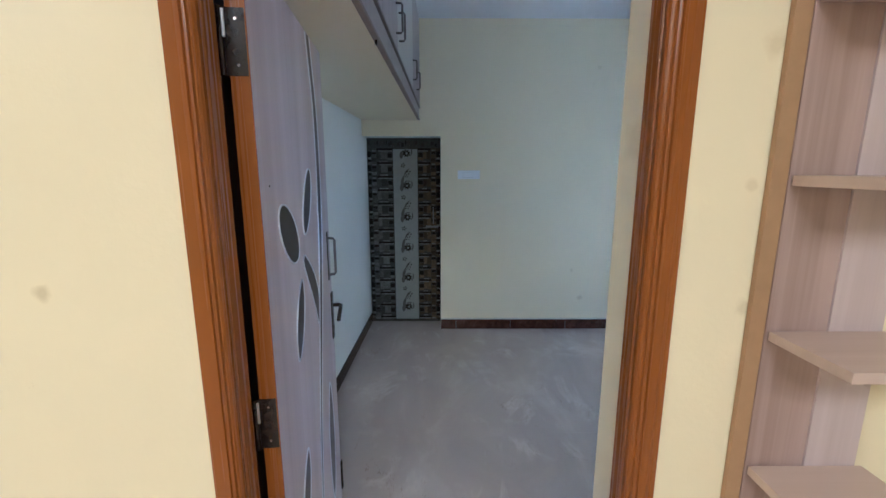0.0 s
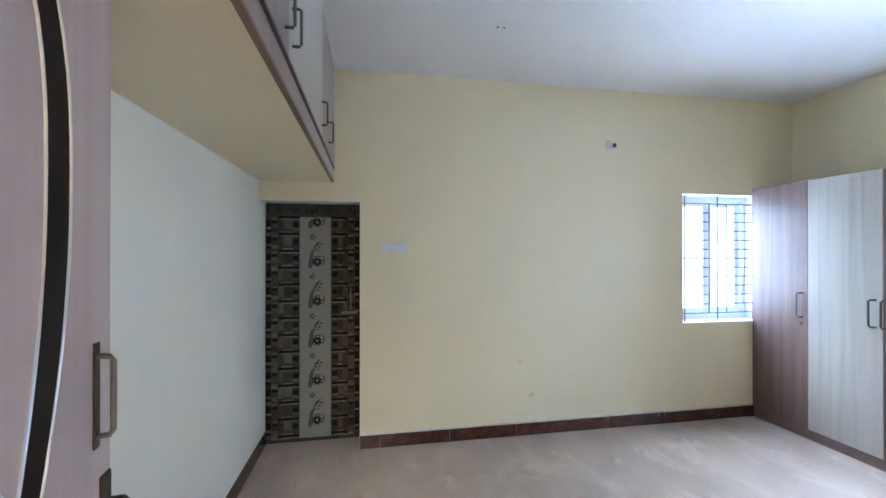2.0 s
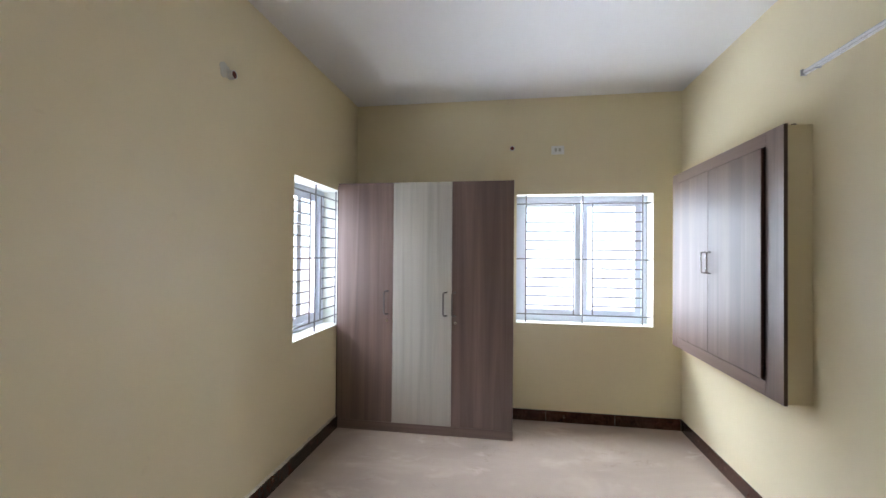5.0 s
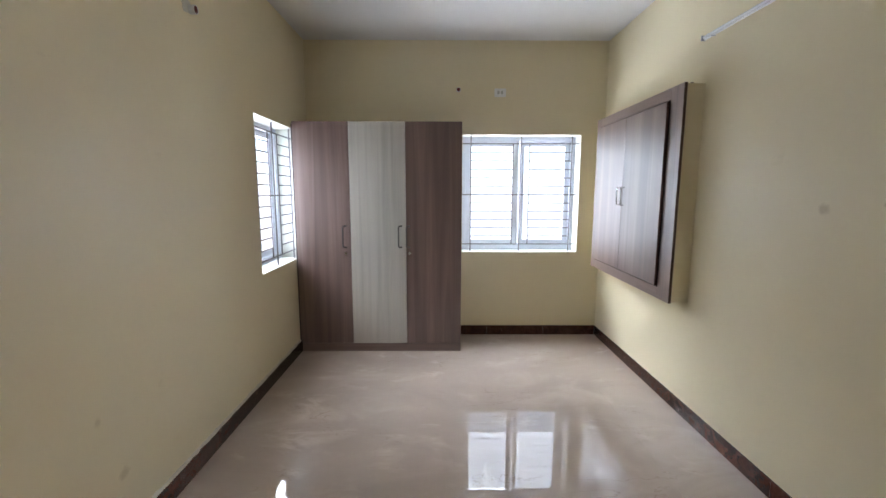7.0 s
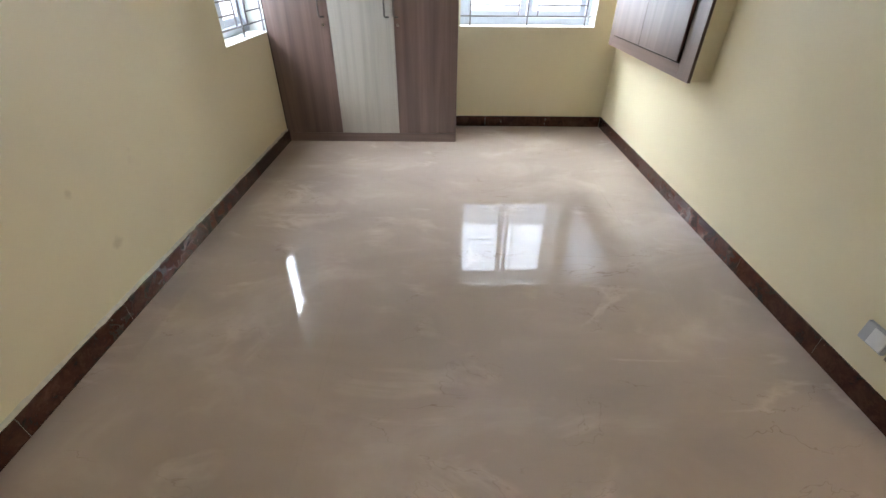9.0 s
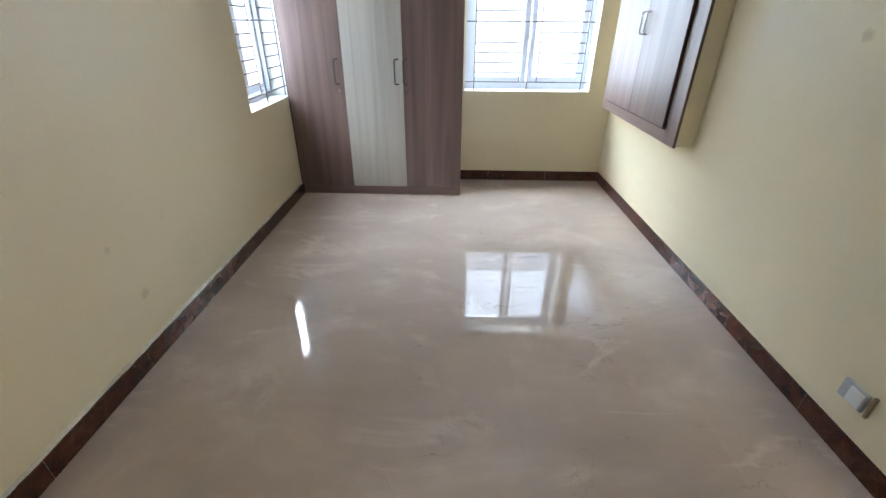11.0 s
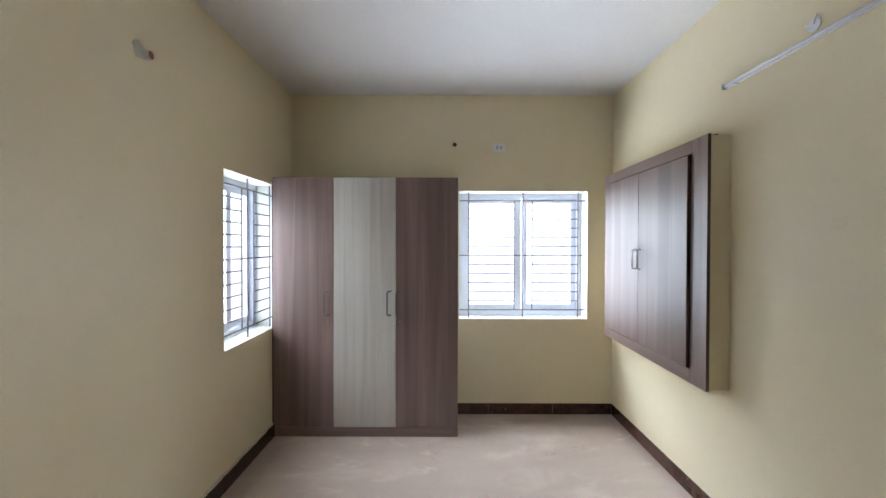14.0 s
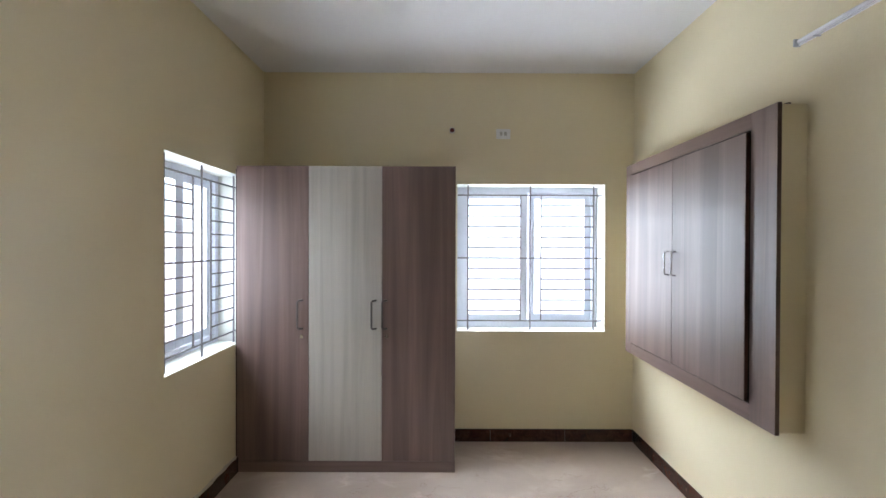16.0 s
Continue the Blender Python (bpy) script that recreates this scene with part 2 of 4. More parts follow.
def mottled(name, dark, mid, light, rough):
    m, nt, b, co = start(name, rough, 0.0, 0.5)
    c = ramp(nt, noise_tex(nt, co, 14.0, 8, 0.7, distortion=0.6), [(0.32, dark), (0.5, mid), (0.68, light)])
    c = mix(nt, math_node(nt, "MULTIPLY", math_node(nt, "GREATER_THAN", noise_tex(nt, co, 45.0, 4), 0.62), 0.5), c, light)
    c = mix(nt, math_node(nt, "MULTIPLY", math_node(nt, "GREATER_THAN", noise_tex(nt, co, 9.0, 6, 0.7), 0.67), 0.35), c, (0.45, 0.38, 0.30))
    nt.links.new(c, b.inputs["Base Color"])
    return m


granite = mottled("dark_red_skirting", (0.022, 0.008, 0.006), (0.062, 0.019, 0.011), (0.105, 0.042, 0.027), 0.25)


def tinted(name, stops, rough=0.35):
    """Each loose piece of a mesh takes its own tone."""
    m, nt, b, co = start(name, rough, 0.0, 0.2)
    g = nt.nodes.new("ShaderNodeNewGeometry")
    c = ramp(nt, g.outputs["Random Per Island"], stops)
    c = mix(nt, 0.5, c, mix(nt, 1.0, c, ramp(nt, noise_tex(nt, co, 38, 5, 0.65), [(0.35, (0.12, 0.10, 0.09)), (0.65, (1.0, 0.95, 0.88))]), "MULTIPLY"))
    nt.links.new(c, b.inputs["Base Color"])
    return m


stone_grey = tinted("printed_stone_grey", [(0.0, (0.045, 0.041, 0.036)), (0.5, (0.10, 0.093, 0.080)), (1.0, (0.20, 0.19, 0.16))])
stone_brown = tinted("printed_stone_brown", [(0.0, (0.040, 0.026, 0.017)), (0.5, (0.095, 0.068, 0.042)), (1.0, (0.20, 0.14, 0.085))])
stone_black = plain("printed_black", (0.010, 0.009, 0.009), 0.4, spec=0.2)
print_pale = tinted("printed_pale", [(0.0, (0.16, 0.15, 0.125)), (1.0, (0.30, 0.28, 0.235))])
print_mid = tinted("printed_mid", [(0.0, (0.02, 0.018, 0.017)), (1.0, (0.10, 0.08, 0.07))])
print_dark = tinted("printed_dark", [(0.0, (0.008, 0.007, 0.007)), (1.0, (0.020, 0.011, 0.009))])
print_smoke = plain("printed_smoke", (0.085, 0.08, 0.07), 0.4, 0, 0.35, 45)
print_base = plain("printed_base", (0.055, 0.050, 0.042), 0.4, 0, 0.45, 60, 0.25)
strip_grey = plain("printed_strip", (0.29, 0.29, 0.25), 0.4, 0, 0.08, 25)

glass = bpy.data.materials.new("window_glass")
glass.use_nodes = True
gn = glass.node_tree
gb = gn.nodes["Principled BSDF"]
gb.inputs["Transmission Weight"].default_value = 1.0
gb.inputs["Roughness"].default_value = 0.0
gb.inputs["IOR"].default_value = 1.45
gb.inputs["Base Color"].default_value = (0.95, 0.98, 1.0, 1)

lamp_white = bpy.data.materials.new("lamp_panel")
lamp_white.use_nodes = True
lb = lamp_white.node_tree.nodes["Principled BSDF"]
lb.inputs["Base Color"].default_value = (0.8, 0.8, 0.8, 1)

# ---- builders ----


def box(bm, x0, x1, y0, y1, z0, z1, bevel=0.0):
    v = [bm.verts.new((x, y, z)) for z in (z0, z1) for y in (y0, y1) for x in (x0, x1)]
    fs = [bm.faces.new([v[i] for i in f]) for f in ((0, 2, 3, 1), (4, 5, 7, 6), (0, 1, 5, 4), (2, 6, 7, 3), (0, 4, 6, 2), (1, 3, 7, 5))]
    if bevel:
        es = list({e for f in fs for e in f.edges})
        bmesh.ops.bevel(bm, geom=es, offset=bevel, segments=2, affect="EDGES", profile=0.6)
    return bm


def bx(*a, bevel=0.0):
    return box(bmesh.new(), *a, bevel=bevel)


def part(name, bm, material, parent=None, label="", smooth=False):
    bmesh.ops.recalc_face_normals(bm, faces=bm.faces)
    me = bpy.data.meshes.new(name)
    bm.to_mesh(me)
    bm.free()
    me.materials.append(material)
    if smooth:
        for p in me.polygons:
            p.use_smooth = True
    ob = new(name, me)
    if parent is not None:
        ob.parent = parent
    if label:
        ob["label"] = label
    return ob


def thing(name, label, category, m=None, group=""):
    ob = new(name)
    ob.empty_display_size = 0.1
    if m is not None:
        ob.matrix_world = m
    return tagged(ob, label, category, group)


def prism(bm, pts, a0, a1, axis="y"):
    """Extrudes a closed outline of (u, v) from a0 to a1: along y with (x, z), along z with (x, y), along x with (y, z)."""
    def at(u, v, a):
        return {"y": (u, a, v), "z": (u, v, a), "x": (a, u, v)}[axis]
    lo = [bm.verts.new(at(u, v, a0)) for u, v in pts]
    hi = [bm.verts.new(at(u, v, a1)) for u, v in pts]
    n = len(pts)
    bm.faces.new(lo)
    bm.faces.new(hi[::-1])
    for i in range(n):
        bm.faces.new((lo[i], hi[i], hi[(i + 1) % n], lo[(i + 1) % n]))
    return bm


def rod(bm, pts, r, sides=8, closed=False):
    """A round bar through the points."""
    pts = [Vector(p) for p in pts]
    rings = []
    n = len(pts)
    for i, p in enumerate(pts):
        a = pts[(i - 1) % n] if (i or closed) else p
        b = pts[(i + 1) % n] if (i < n - 1 or closed) else p
        d = (b - a).normalized()
        side = d.cross(Vector((0.31, 0.17, 0.93)))
        if side.length < 0.1:
            side = d.cross(Vector((0.9, 0.3, 0.1)))
        side.normalize()
        up = d.cross(side)
        rings.append([bm.verts.new(p + r * (math.cos(t) * side + math.sin(t) * up)) for t in [2 * math.pi * k / sides for k in range(sides)]])
    for i in range(n if closed else n - 1):
        a, b = rings[i], rings[(i + 1) % n]
        for k in range(sides):
            bm.faces.new((a[k], a[(k + 1) % sides], b[(k + 1) % sides], b[k]))
    if not closed:
        bm.faces.new(rings[0][::-1])
        bm.faces.new(rings[-1])
    return bm


def disc(bm, c, r, depth, axis, sides=20, wobble=0.0):
    pts = []
    for k in range(sides):
        t = 2 * math.pi * k / sides
        rr = r * (1 + wobble * math.sin(3 * t + 1) + wobble * 0.7 * math.sin(5 * t))
        pts.append((rr * math.cos(t), rr * math.sin(t)))
    if axis == "y":
        return prism(bm, [(c[0] + u, c[2] + v) for u, v in pts], c[1], c[1] + depth, "y")
    if axis == "x":
        return prism(bm, [(c[1] + u, c[2] + v) for u, v in pts], c[0], c[0] + depth, "x")
    return prism(bm, [(c[0] + u, c[1] + v) for u, v in pts], c[2], c[2] + depth, "z")


def slab(name, u, us, z0, z1, holes, along, material, reveal=None):
    """A wall between the planes u[0] and u[1], over us, with right-angled holes (a0, a1, z0, z1) through it. along: the axis it runs."""
    cu = sorted({us[0], us[1], *[h[0] for h in holes], *[h[1] for h in holes]})
    cz = sorted({z0, z1, *[h[2] for h in holes], *[h[3] for h in holes]})
    cu = [c for c in cu if us[0] <= c <= us[1]]
    cz = [c for c in cz if z0 <= c <= z1]
    bm = bmesh.new()
    vs = {}

    def v(a, b, z):
        key = (a, b, z)
        if key not in vs:
            vs[key] = bm.verts.new((a, b, z) if along == "x" else (b, a, z))
        return vs[key]

    def solid(i, j):
        if not (0 <= i < len(cu) - 1 and 0 <= j < len(cz) - 1):
            return False
        a, z = (cu[i] + cu[i + 1]) / 2, (cz[j] + cz[j + 1]) / 2
        return not any(h[0] < a < h[1] and h[2] < z < h[3] for h in holes)

    for i in range(len(cu) - 1):
        for j in range(len(cz) - 1):
            if not solid(i, j):
                continue
            a0, a1, b0, b1 = cu[i], cu[i + 1], cz[j], cz[j + 1]
            for d in u:
                bm.faces.new((v(a0, d, b0), v(a1, d, b0), v(a1, d, b1), v(a0, d, b1)))
            for (di, dj), e in (((-1, 0), (a0, b0, a0, b1)), ((1, 0), (a1, b0, a1, b1)), ((0, -1), (a0, b0, a1, b0)), ((0, 1), (a0, b1, a1, b1))):
                if not solid(i + di, j + dj):
                    bm.faces.new((v(e[0], u[0], e[1]), v(e[2], u[0], e[3]), v(e[2], u[1], e[3]), v(e[0], u[1], e[1]))).material_index = 1 if reveal else 0
    ob = part(name, bm, material)
    if reveal:
        ob.data.materials.append(reveal)
    return tagged(ob, kind="structure")


# ---- the setting ----
XR, YN, YF, H = 4.722, 1.647, 4.631, 2.97
YH, YM, YD = 1.272, 1.358, 1.511
W1 = (3.512, 4.36, 0.89, 2.071)
W2 = (1.88, 3.073, 0.89, 2.077)


def west(y):
    """The west wall stands slightly askew."""
    return -0.128 - (4.65 - y) * 0.018


wall_north = slab("wall_north", (YF, 4.86), (-0.35, 4.95), -0.05, H, [W1, (-0.135, 0.622, -0.05, 1.934)], "x", wall_paint, reveal_paint)
wall_north["label"] = "cream painted bedroom wall with a small barred window and a bathroom door"
wall_east = slab("wall_east", (XR, 4.95), (YD, YF), -0.05, H, [W2], "y", wall_paint, reveal_paint)
wall_east["label"] = "cream painted bedroom wall with a barred sliding window"
wall_west = prism(bmesh.new(), [(-0.40, YM), (west(YM), YM), (west(4.858), 4.858), (-0.40, 4.858)], -0.05, H - 0.001, "z")
wall_west = tagged(part("wall_west", wall_west, white_paint), "off-white painted bedroom wall under the loft", kind="structure")
wall_south = slab("wall_south", (YD, YN), (1.30, XR), -0.05, H, [], "x", wall_paint)
wall_south["label"] = "cream painted bedroom wall with a boxed cabinet"
slab("wall_door_inner", (YM, YD), (-0.15, 4.95), -0.05, H, [(0.165, 1.044, -0.05, 2.080)], "x", wall_paint, opening_paint)
slab("wall_door_outer", (YH, YM), (-2.4, 4.95), -0.05, H, [(0.162, 1.069, -0.05, 2.132)], "x", wall_paint)
slab("wall_hall_west", (-2.6, -2.4), (-3.2, YM), -0.05, H, [], "y", wall_paint)
slab("wall_hall_east", (3.4, 3.6), (-3.2, YH), -0.05, H, [], "y", wall_paint)
slab("wall_hall_south", (-3.4, -3.2), (-2.6, 3.6), -0.05, H, [], "x", wall_paint)
bm = bx(-0.40, 4.95, YH, 4.86, H, H + 0.12)
box(bm, -2.6, 4.95, -3.4, YH, H, H + 0.12)
tagged(part("ceiling", bm, ceiling_paint), "plain white painted ceiling", kind="structure")
tagged(part("ground", bx(-60, 60, -60, 60, -0.25, -0.06), plain("earth", (0.16, 0.12, 0.09), 0.9)), "bare earth around the house", kind="structure")
tagged(part("wall_bath_back", bx(-0.35, 0.9, 4.861, 4.90, -0.05, 2.3), white_paint), kind="structure")

# ---- windows ----


def window(name, m, w, h, label, depth, inner_bars, sash_split):
    """A sliding window in its own plane: x along the wall, y out of the house, z up, from the opening's lower corner. """
    win = tagged(new(name), label, "window", kind="structure")
    win.matrix_world = m
    f = 0.045
    d0, d1 = depth, depth + 0.055
    bm = bmesh.new()
    box(bm, 0.001, f, d0, d1, 0.001, h - 0.001, 0.003)
    box(bm, w - f, w - 0.001, d0, d1, 0.001, h - 0.001, 0.003)
    box(bm, f, w - f, d0, d1, 0.001, f + 0.012, 0.003)
    box(bm, f, w - f, d0, d1, h - f, h - 0.001, 0.003)
    box(bm, f, w - f, d0 + 0.024, d0 + 0.03, f + 0.012, f + 0.024)
    part("window_frame", bm, frame_white, win, "white plastic frame")
    for k, (a, b, y) in enumerate(((f, sash_split - 0.008, d0 + 0.004), (sash_split + 0.008, w - f, d0 + 0.031))):
        s = 0.052
        z0, z1 = f + 0.013, h - f - 0.001
        bm = bmesh.new()
        box(bm, a, a + s, y, y + 0.022, z0, z1, 0.003)
        box(bm, b - s, b, y, y + 0.022, z0, z1, 0.003)
        box(bm, a + s, b - s, y, y + 0.022, z0, z0 + s, 0.003)
        box(bm, a + s, b - s, y, y + 0.022, z1 - s, z1, 0.003)
        sash = part("sash", bm, frame_white, win, "white sliding sash")
        pane = part("pane", bx(a + s - 0.004, b - s + 0.004, y + 0.009, y + 0.013, z0 + s - 0.004, z1 - s + 0.004), glass, sash)
        pane.visible_shadow = False
    g = 0.035
    bars = inner_bars
    step = (h - 0.167) / 12
    zlow, zhigh = 0.079, h - 0.084
    gr = bmesh.new()
    for x in (bars[0], bars[2], bars[4]):
        rod(gr, [(x, g, 0.004), (x, g, h - 0.004)], 0.0062, 6)
    for z in (zlow, (zlow + zhigh) / 2, zhigh):
        rod(gr, [(0.004, g + 0.005, z), (w - 0.004, g + 0.005, z)], 0.0062, 6)
    grille = part("grille", gr, steel_bar, win, "thin grey steel window grille")
    for x in (bars[1], bars[3]):
        part("upright_bar", rod(bmesh.new(), [(x, g, zlow), (x, g, zhigh)], 0.0057, 6), steel_bar, grille)
    me = []
    for a, b in ((bars[0], bars[1]), (bars[3], bars[4])):
        first = None
        for k in range(1, 12):
            if k == 6:
                continue
            z = zlow + (zhigh - zlow) * k / 12
            if first is None:
                first = part("cross_bar", rod(bmesh.new(), [(a, g, 0), (b, g, 0)], 0.0057, 6), steel_bar, grille)
                first.location = (0, 0, z)
            else:
                o = new("cross_bar", first.data)
                o.parent = grille
                o.location = (0, 0, z)
    return win


# the east window: its x runs along -y of the room
me_e = Matrix.Translation((XR, W2[1], W2[2])) @ Matrix.Rotation(radians(-90), 4, "Z")
window("window_1", me_e, W2[1] - W2[0], W2[3] - W2[2], "white two-sash sliding window with a thin steel grille", 0.178, (0.089, 0.518, 0.597, 0.685, 1.114), 0.608)
me_n = Matrix.Translation((W1[0], YF, W1[2]))
window("window_2", me_n, W1[1] - W1[0], W1[3] - W1[2], "small white sliding window with a thin steel grille beside the wardrobe", 0.172, (0.05, 0.31, 0.40, 0.50, 0.79), 0.43)

# ---- bedroom door: frame ----
door_1 = tagged(new("door_1"), "open flush bedroom door in a varnished orange-brown frame", "door", kind="structure")


def jamb_profile(xo, xi, s):
    """Plan outline of a jamb from its outer edge xo to its inner face xi; s is the way inwards."""
    k = abs(xi - xo) / 0.059
    out = [(0, 0.0), (0.036, 0.0), (0.038, 0.004), (0.041, 0.004), (0.043, 0.0), (0.047, 0.001), (0.049, 0.0065), (0.052, 0.0065), (0.056, 0.0105), (0.059, 0.016),
           (0.059, 0.0255), (0.056, 0.0285), (0.056, 0.032), (0.059, 0.035), (0.059, 0.0785), (0.047, 0.080), (0.047, 0.0905), (0, 0.0905)]
    return [(xo + s * a * k, 1.2665 + d) for a, d in out]


part("jamb", prism(bmesh.new(), jamb_profile(0.163, 0.216, 1), 0.0, 2.131, "z"), varnish, door_1, "varnished hinge-side jamb with a moulded edge")
part("jamb", prism(bmesh.new(), jamb_profile(1.068, 1.013, -1), 0.0, 2.131, "z"), varnish, door_1, "varnished lock-side jamb with a moulded edge")
# Filler block behind the jamb, near-black for the shade in the hinge gap.
part("jamb_rebate", bx(0.1655, 0.190, 1.3585, 1.509, 0.0, 2.079), plain("rebate_shade", (0.022, 0.010, 0.006), 0.6), door_1, "back of the jamb, coloured dark for the shaded hinge gap")
head = [(1.2665, 2.131), (1.2665, 2.094), (1.2705, 2.092), (1.2705, 2.088), (1.2675, 2.084), (1.275, 2.078), (1.281, 2.072), (1.345, 2.072), (1.347, 2.076), (1.357, 2.076), (1.357, 2.131)]
part("head", prism(bmesh.new(), head, 0.2162, 1.0128, "x"), varnish, door_1, "varnished door head")

# ---- bedroom door: leaf ----
leaf_m = pose(0.250, 1.395, 0.0, 0, 0, 96.07)
leaf = thing("door_leaf", "open mauve wood-grain door leaf with dark silver-trimmed leaf inlays", "door", leaf_m)
LW, LT = 0.845, 0.038
part("panel", bx(0.003, LW, 0.0, LT, 0.012, 2.066, bevel=0.0015), mauve_wood, leaf, "mauve laminate with upright grain")
part("lipping", bx(0.0, 0.0028, 0.0, LT, 0.012, 2.066), varnish, leaf, "orange-brown varnished edge")


def lens(p0, p1, w, power=0.5, bend=0.0, n=18):
    p0, p1 = Vector(p0), Vector(p1)
    d = (p1 - p0)
    nrm = Vector((-d.y, d.x)).normalized()
    mid, half = (p0 + p1) / 2, d / 2
    out = []
    for k in range(2 * n):
        t = math.pi * k / n
        s = math.cos(t)
        q = mid + half * s + nrm * (w * math.copysign(abs(math.sin(t)) ** (2 * power), math.sin(t)) + bend * (1 - s * s))
        out.append((q.x, q.y))
    return out


def inlay(pts, closed=True):
    o = part("inlay", prism(bmesh.new(), pts, -0.0012, 0.0015, "y"), dark_insert, leaf, "dark inlay")
    part("trim", rod(bmesh.new(), [(u, -0.0012, v) for u, v in pts], 0.0028, 6, True), silver_trim, o, "silver trim")
    return o


inlay(lens((0.126, 1.5256), (0.301, 1.3854), 0.061))
inlay(lens((0.387, 1.4328), (0.514, 1.6243), 0.049))
inlay(lens((0.224, 1.093), (0.320, 1.306), 0.044, 0.62))
inlay(lens((0.165, 0.555), (0.256, 0.795), 0.046, 0.7))
inlay(lens((0.650, 0.270), (0.672, 0.785), 0.058, 0.7))
inlay([(0.350, 1.3564), (0.362, 1.369), (0.380, 1.3671), (0.420, 1.3429), (0.462, 1.3119), (0.505, 1.2723), (0.541, 1.2249), (0.556, 1.1853),
       (0.548, 1.1417), (0.537, 1.0837), (0.516, 1.105), (0.482, 1.1669), (0.440, 1.2288), (0.390, 1.2916), (0.358, 1.3332)])
zs = [0.02, 0.25, 0.46, 0.70, 0.90, 1.05, 1.19, 1.325, 1.48, 1.655, 1.82, 1.925, 2.06]
lu = [0.400, 0.400, 0.408, 0.438, 0.486, 0.532, 0.570, 0.602, 0.625, 0.635, 0.631, 0.617, 0.550]
ru = [0.420, 0.421, 0.432, 0.470, 0.530, 0.584, 0.628, 0.664, 0.692, 0.704, 0.698, 0.683, 0.615]
zz = np.linspace(0.02, 2.06, 40)


def smooth_curve(z, xs, ys):
    return np.convolve(np.interp(np.concatenate(([z[0]] * 2, z, [z[-1]] * 2)), xs, ys), np.ones(5) / 5, "valid")


cl, cr = smooth_curve(zz, zs, lu), smooth_curve(zz, zs, ru)
bm = bmesh.new()
prev = None
for a, b, z in zip(cl, cr, zz):
    row = [bm.verts.new((float(a), -0.0012, float(z))), bm.verts.new((float(b), -0.0012, float(z)))]
    if prev:
        bm.faces.new((prev[0], prev[1], row[1], row[0]))
    prev = row
bmesh.ops.solidify(bm, geom=bm.faces[:], thickness=-0.002)
band = part("curved_band", bm, dark_insert, leaf, "long curved dark band")
for side in (cl, cr):
    part("trim", rod(bmesh.new(), [(float(a), -0.0012, float(z)) for a, z in zip(side, zz)], 0.0030, 6), silver_trim, band, "silver trim")

part("dark_mark", disc(bmesh.new(), (0.070, -0.0012, 1.59), 0.0026, 0.0015, "y", 10, 0.2), black_steel, leaf, "small dark screw mark")

# pull handle and lock
pull = part("pull_handle", bx(0.776, 0.796, -0.004, 0.0, 1.180, 1.380, bevel=0.0015), antique, leaf, "antique metal pull handle")
part("grip", rod(bmesh.new(), [(0.784, -0.003, 1.203), (0.784, -0.024, 1.205), (0.784, -0.030, 1.213), (0.784, -0.030, 1.345), (0.784, -0.024, 1.353), (0.784, -0.003, 1.355)], 0.0055, 8), dull_steel, pull, smooth=True)
lock = part("lock_plate", bx(0.800, 0.838, -0.006, 0.0, 0.916, 1.118, bevel=0.003), antique, leaf, "antique metal lock plate")
part("lever", rod(bmesh.new(), [(0.819, -0.005, 1.062), (0.819, -0.034, 1.062), (0.812, -0.040, 1.062), (0.77, -0.041, 1.048), (0.740, -0.038, 1.020)], 0.008, 8), antique, lock, "lever handle", smooth=True)
part("keyhole", disc(bmesh.new(), (0.819, -0.0075, 0.965), 0.008, 0.002, "y"), black_steel, lock)
for z in (1.808, 0.985, 0.20):
    hg = part("hinge", bx(-0.0022, 0.0, 0.002, LT + 0.004, z, z + 0.125, bevel=0.0006), black_steel, leaf, "dark steel butt hinge")
    part("knuckle", rod(bmesh.new(), [(-0.006, LT + 0.010, z), (-0.006, LT + 0.010, z + 0.125)], 0.0065, 10), black_steel, hg, smooth=True)
    part("pin", rod(bmesh.new(), [(-0.009, LT + 0.002, z + 0.07), (-0.009, LT + 0.002, z + 0.12)], 0.003, 8), silver_trim, hg)
    for s in (0.02, 0.105):
        part("screw", disc(bmesh.new(), (0.012, LT / 2, 0), 0.003, 0.001, "z"), chrome, hg).matrix_local = pose(-0.0034, 0, z + s, 0, 90, 0) @ pose(-0.012, 0, 0)
bolt = part("tower_bolt", bx(0.83, 0.85, -0.008, 0.0, 0.16, 0.30, bevel=0.002), black_steel, leaf, "dark tower bolt")

# ---- bathroom door ----
bath_door = tagged(new("door_2"), "closed bathroom door with dark mosaic print and a flowered strip", "door", kind="structure")
BX0, BX1, BZ1, BY = -0.118, 0.618, 1.930, 4.820
# Dark sliver in place of the shaded gap beside the leaf.
part("frame", bx(0.6185, 0.6215, BY - 0.01, BY + 0.03, 0.004, 1.932), gap_shade, bath_door)
body = part("leaf", bx(BX0, BX1, BY, BY + 0.03, 0.006, BZ1), print_base, bath_door, "dark printed door leaf")
SX0, SX1 = 0.142, 0.389
rng = random.Random(4)


def prints(material, boxes, label):
    bm = bmesh.new()
    for x0, x1, z0, z1, d in boxes:
        z0, z1 = max(z0, 0.03), min(z1, 1.832)
        if z1 - z0 > 0.003:
            box(bm, x0, x1, BY - d, BY + 0.001, z0, z1)
    return tagged(part("stone_print", bm, material, body, label), kind="stuff")


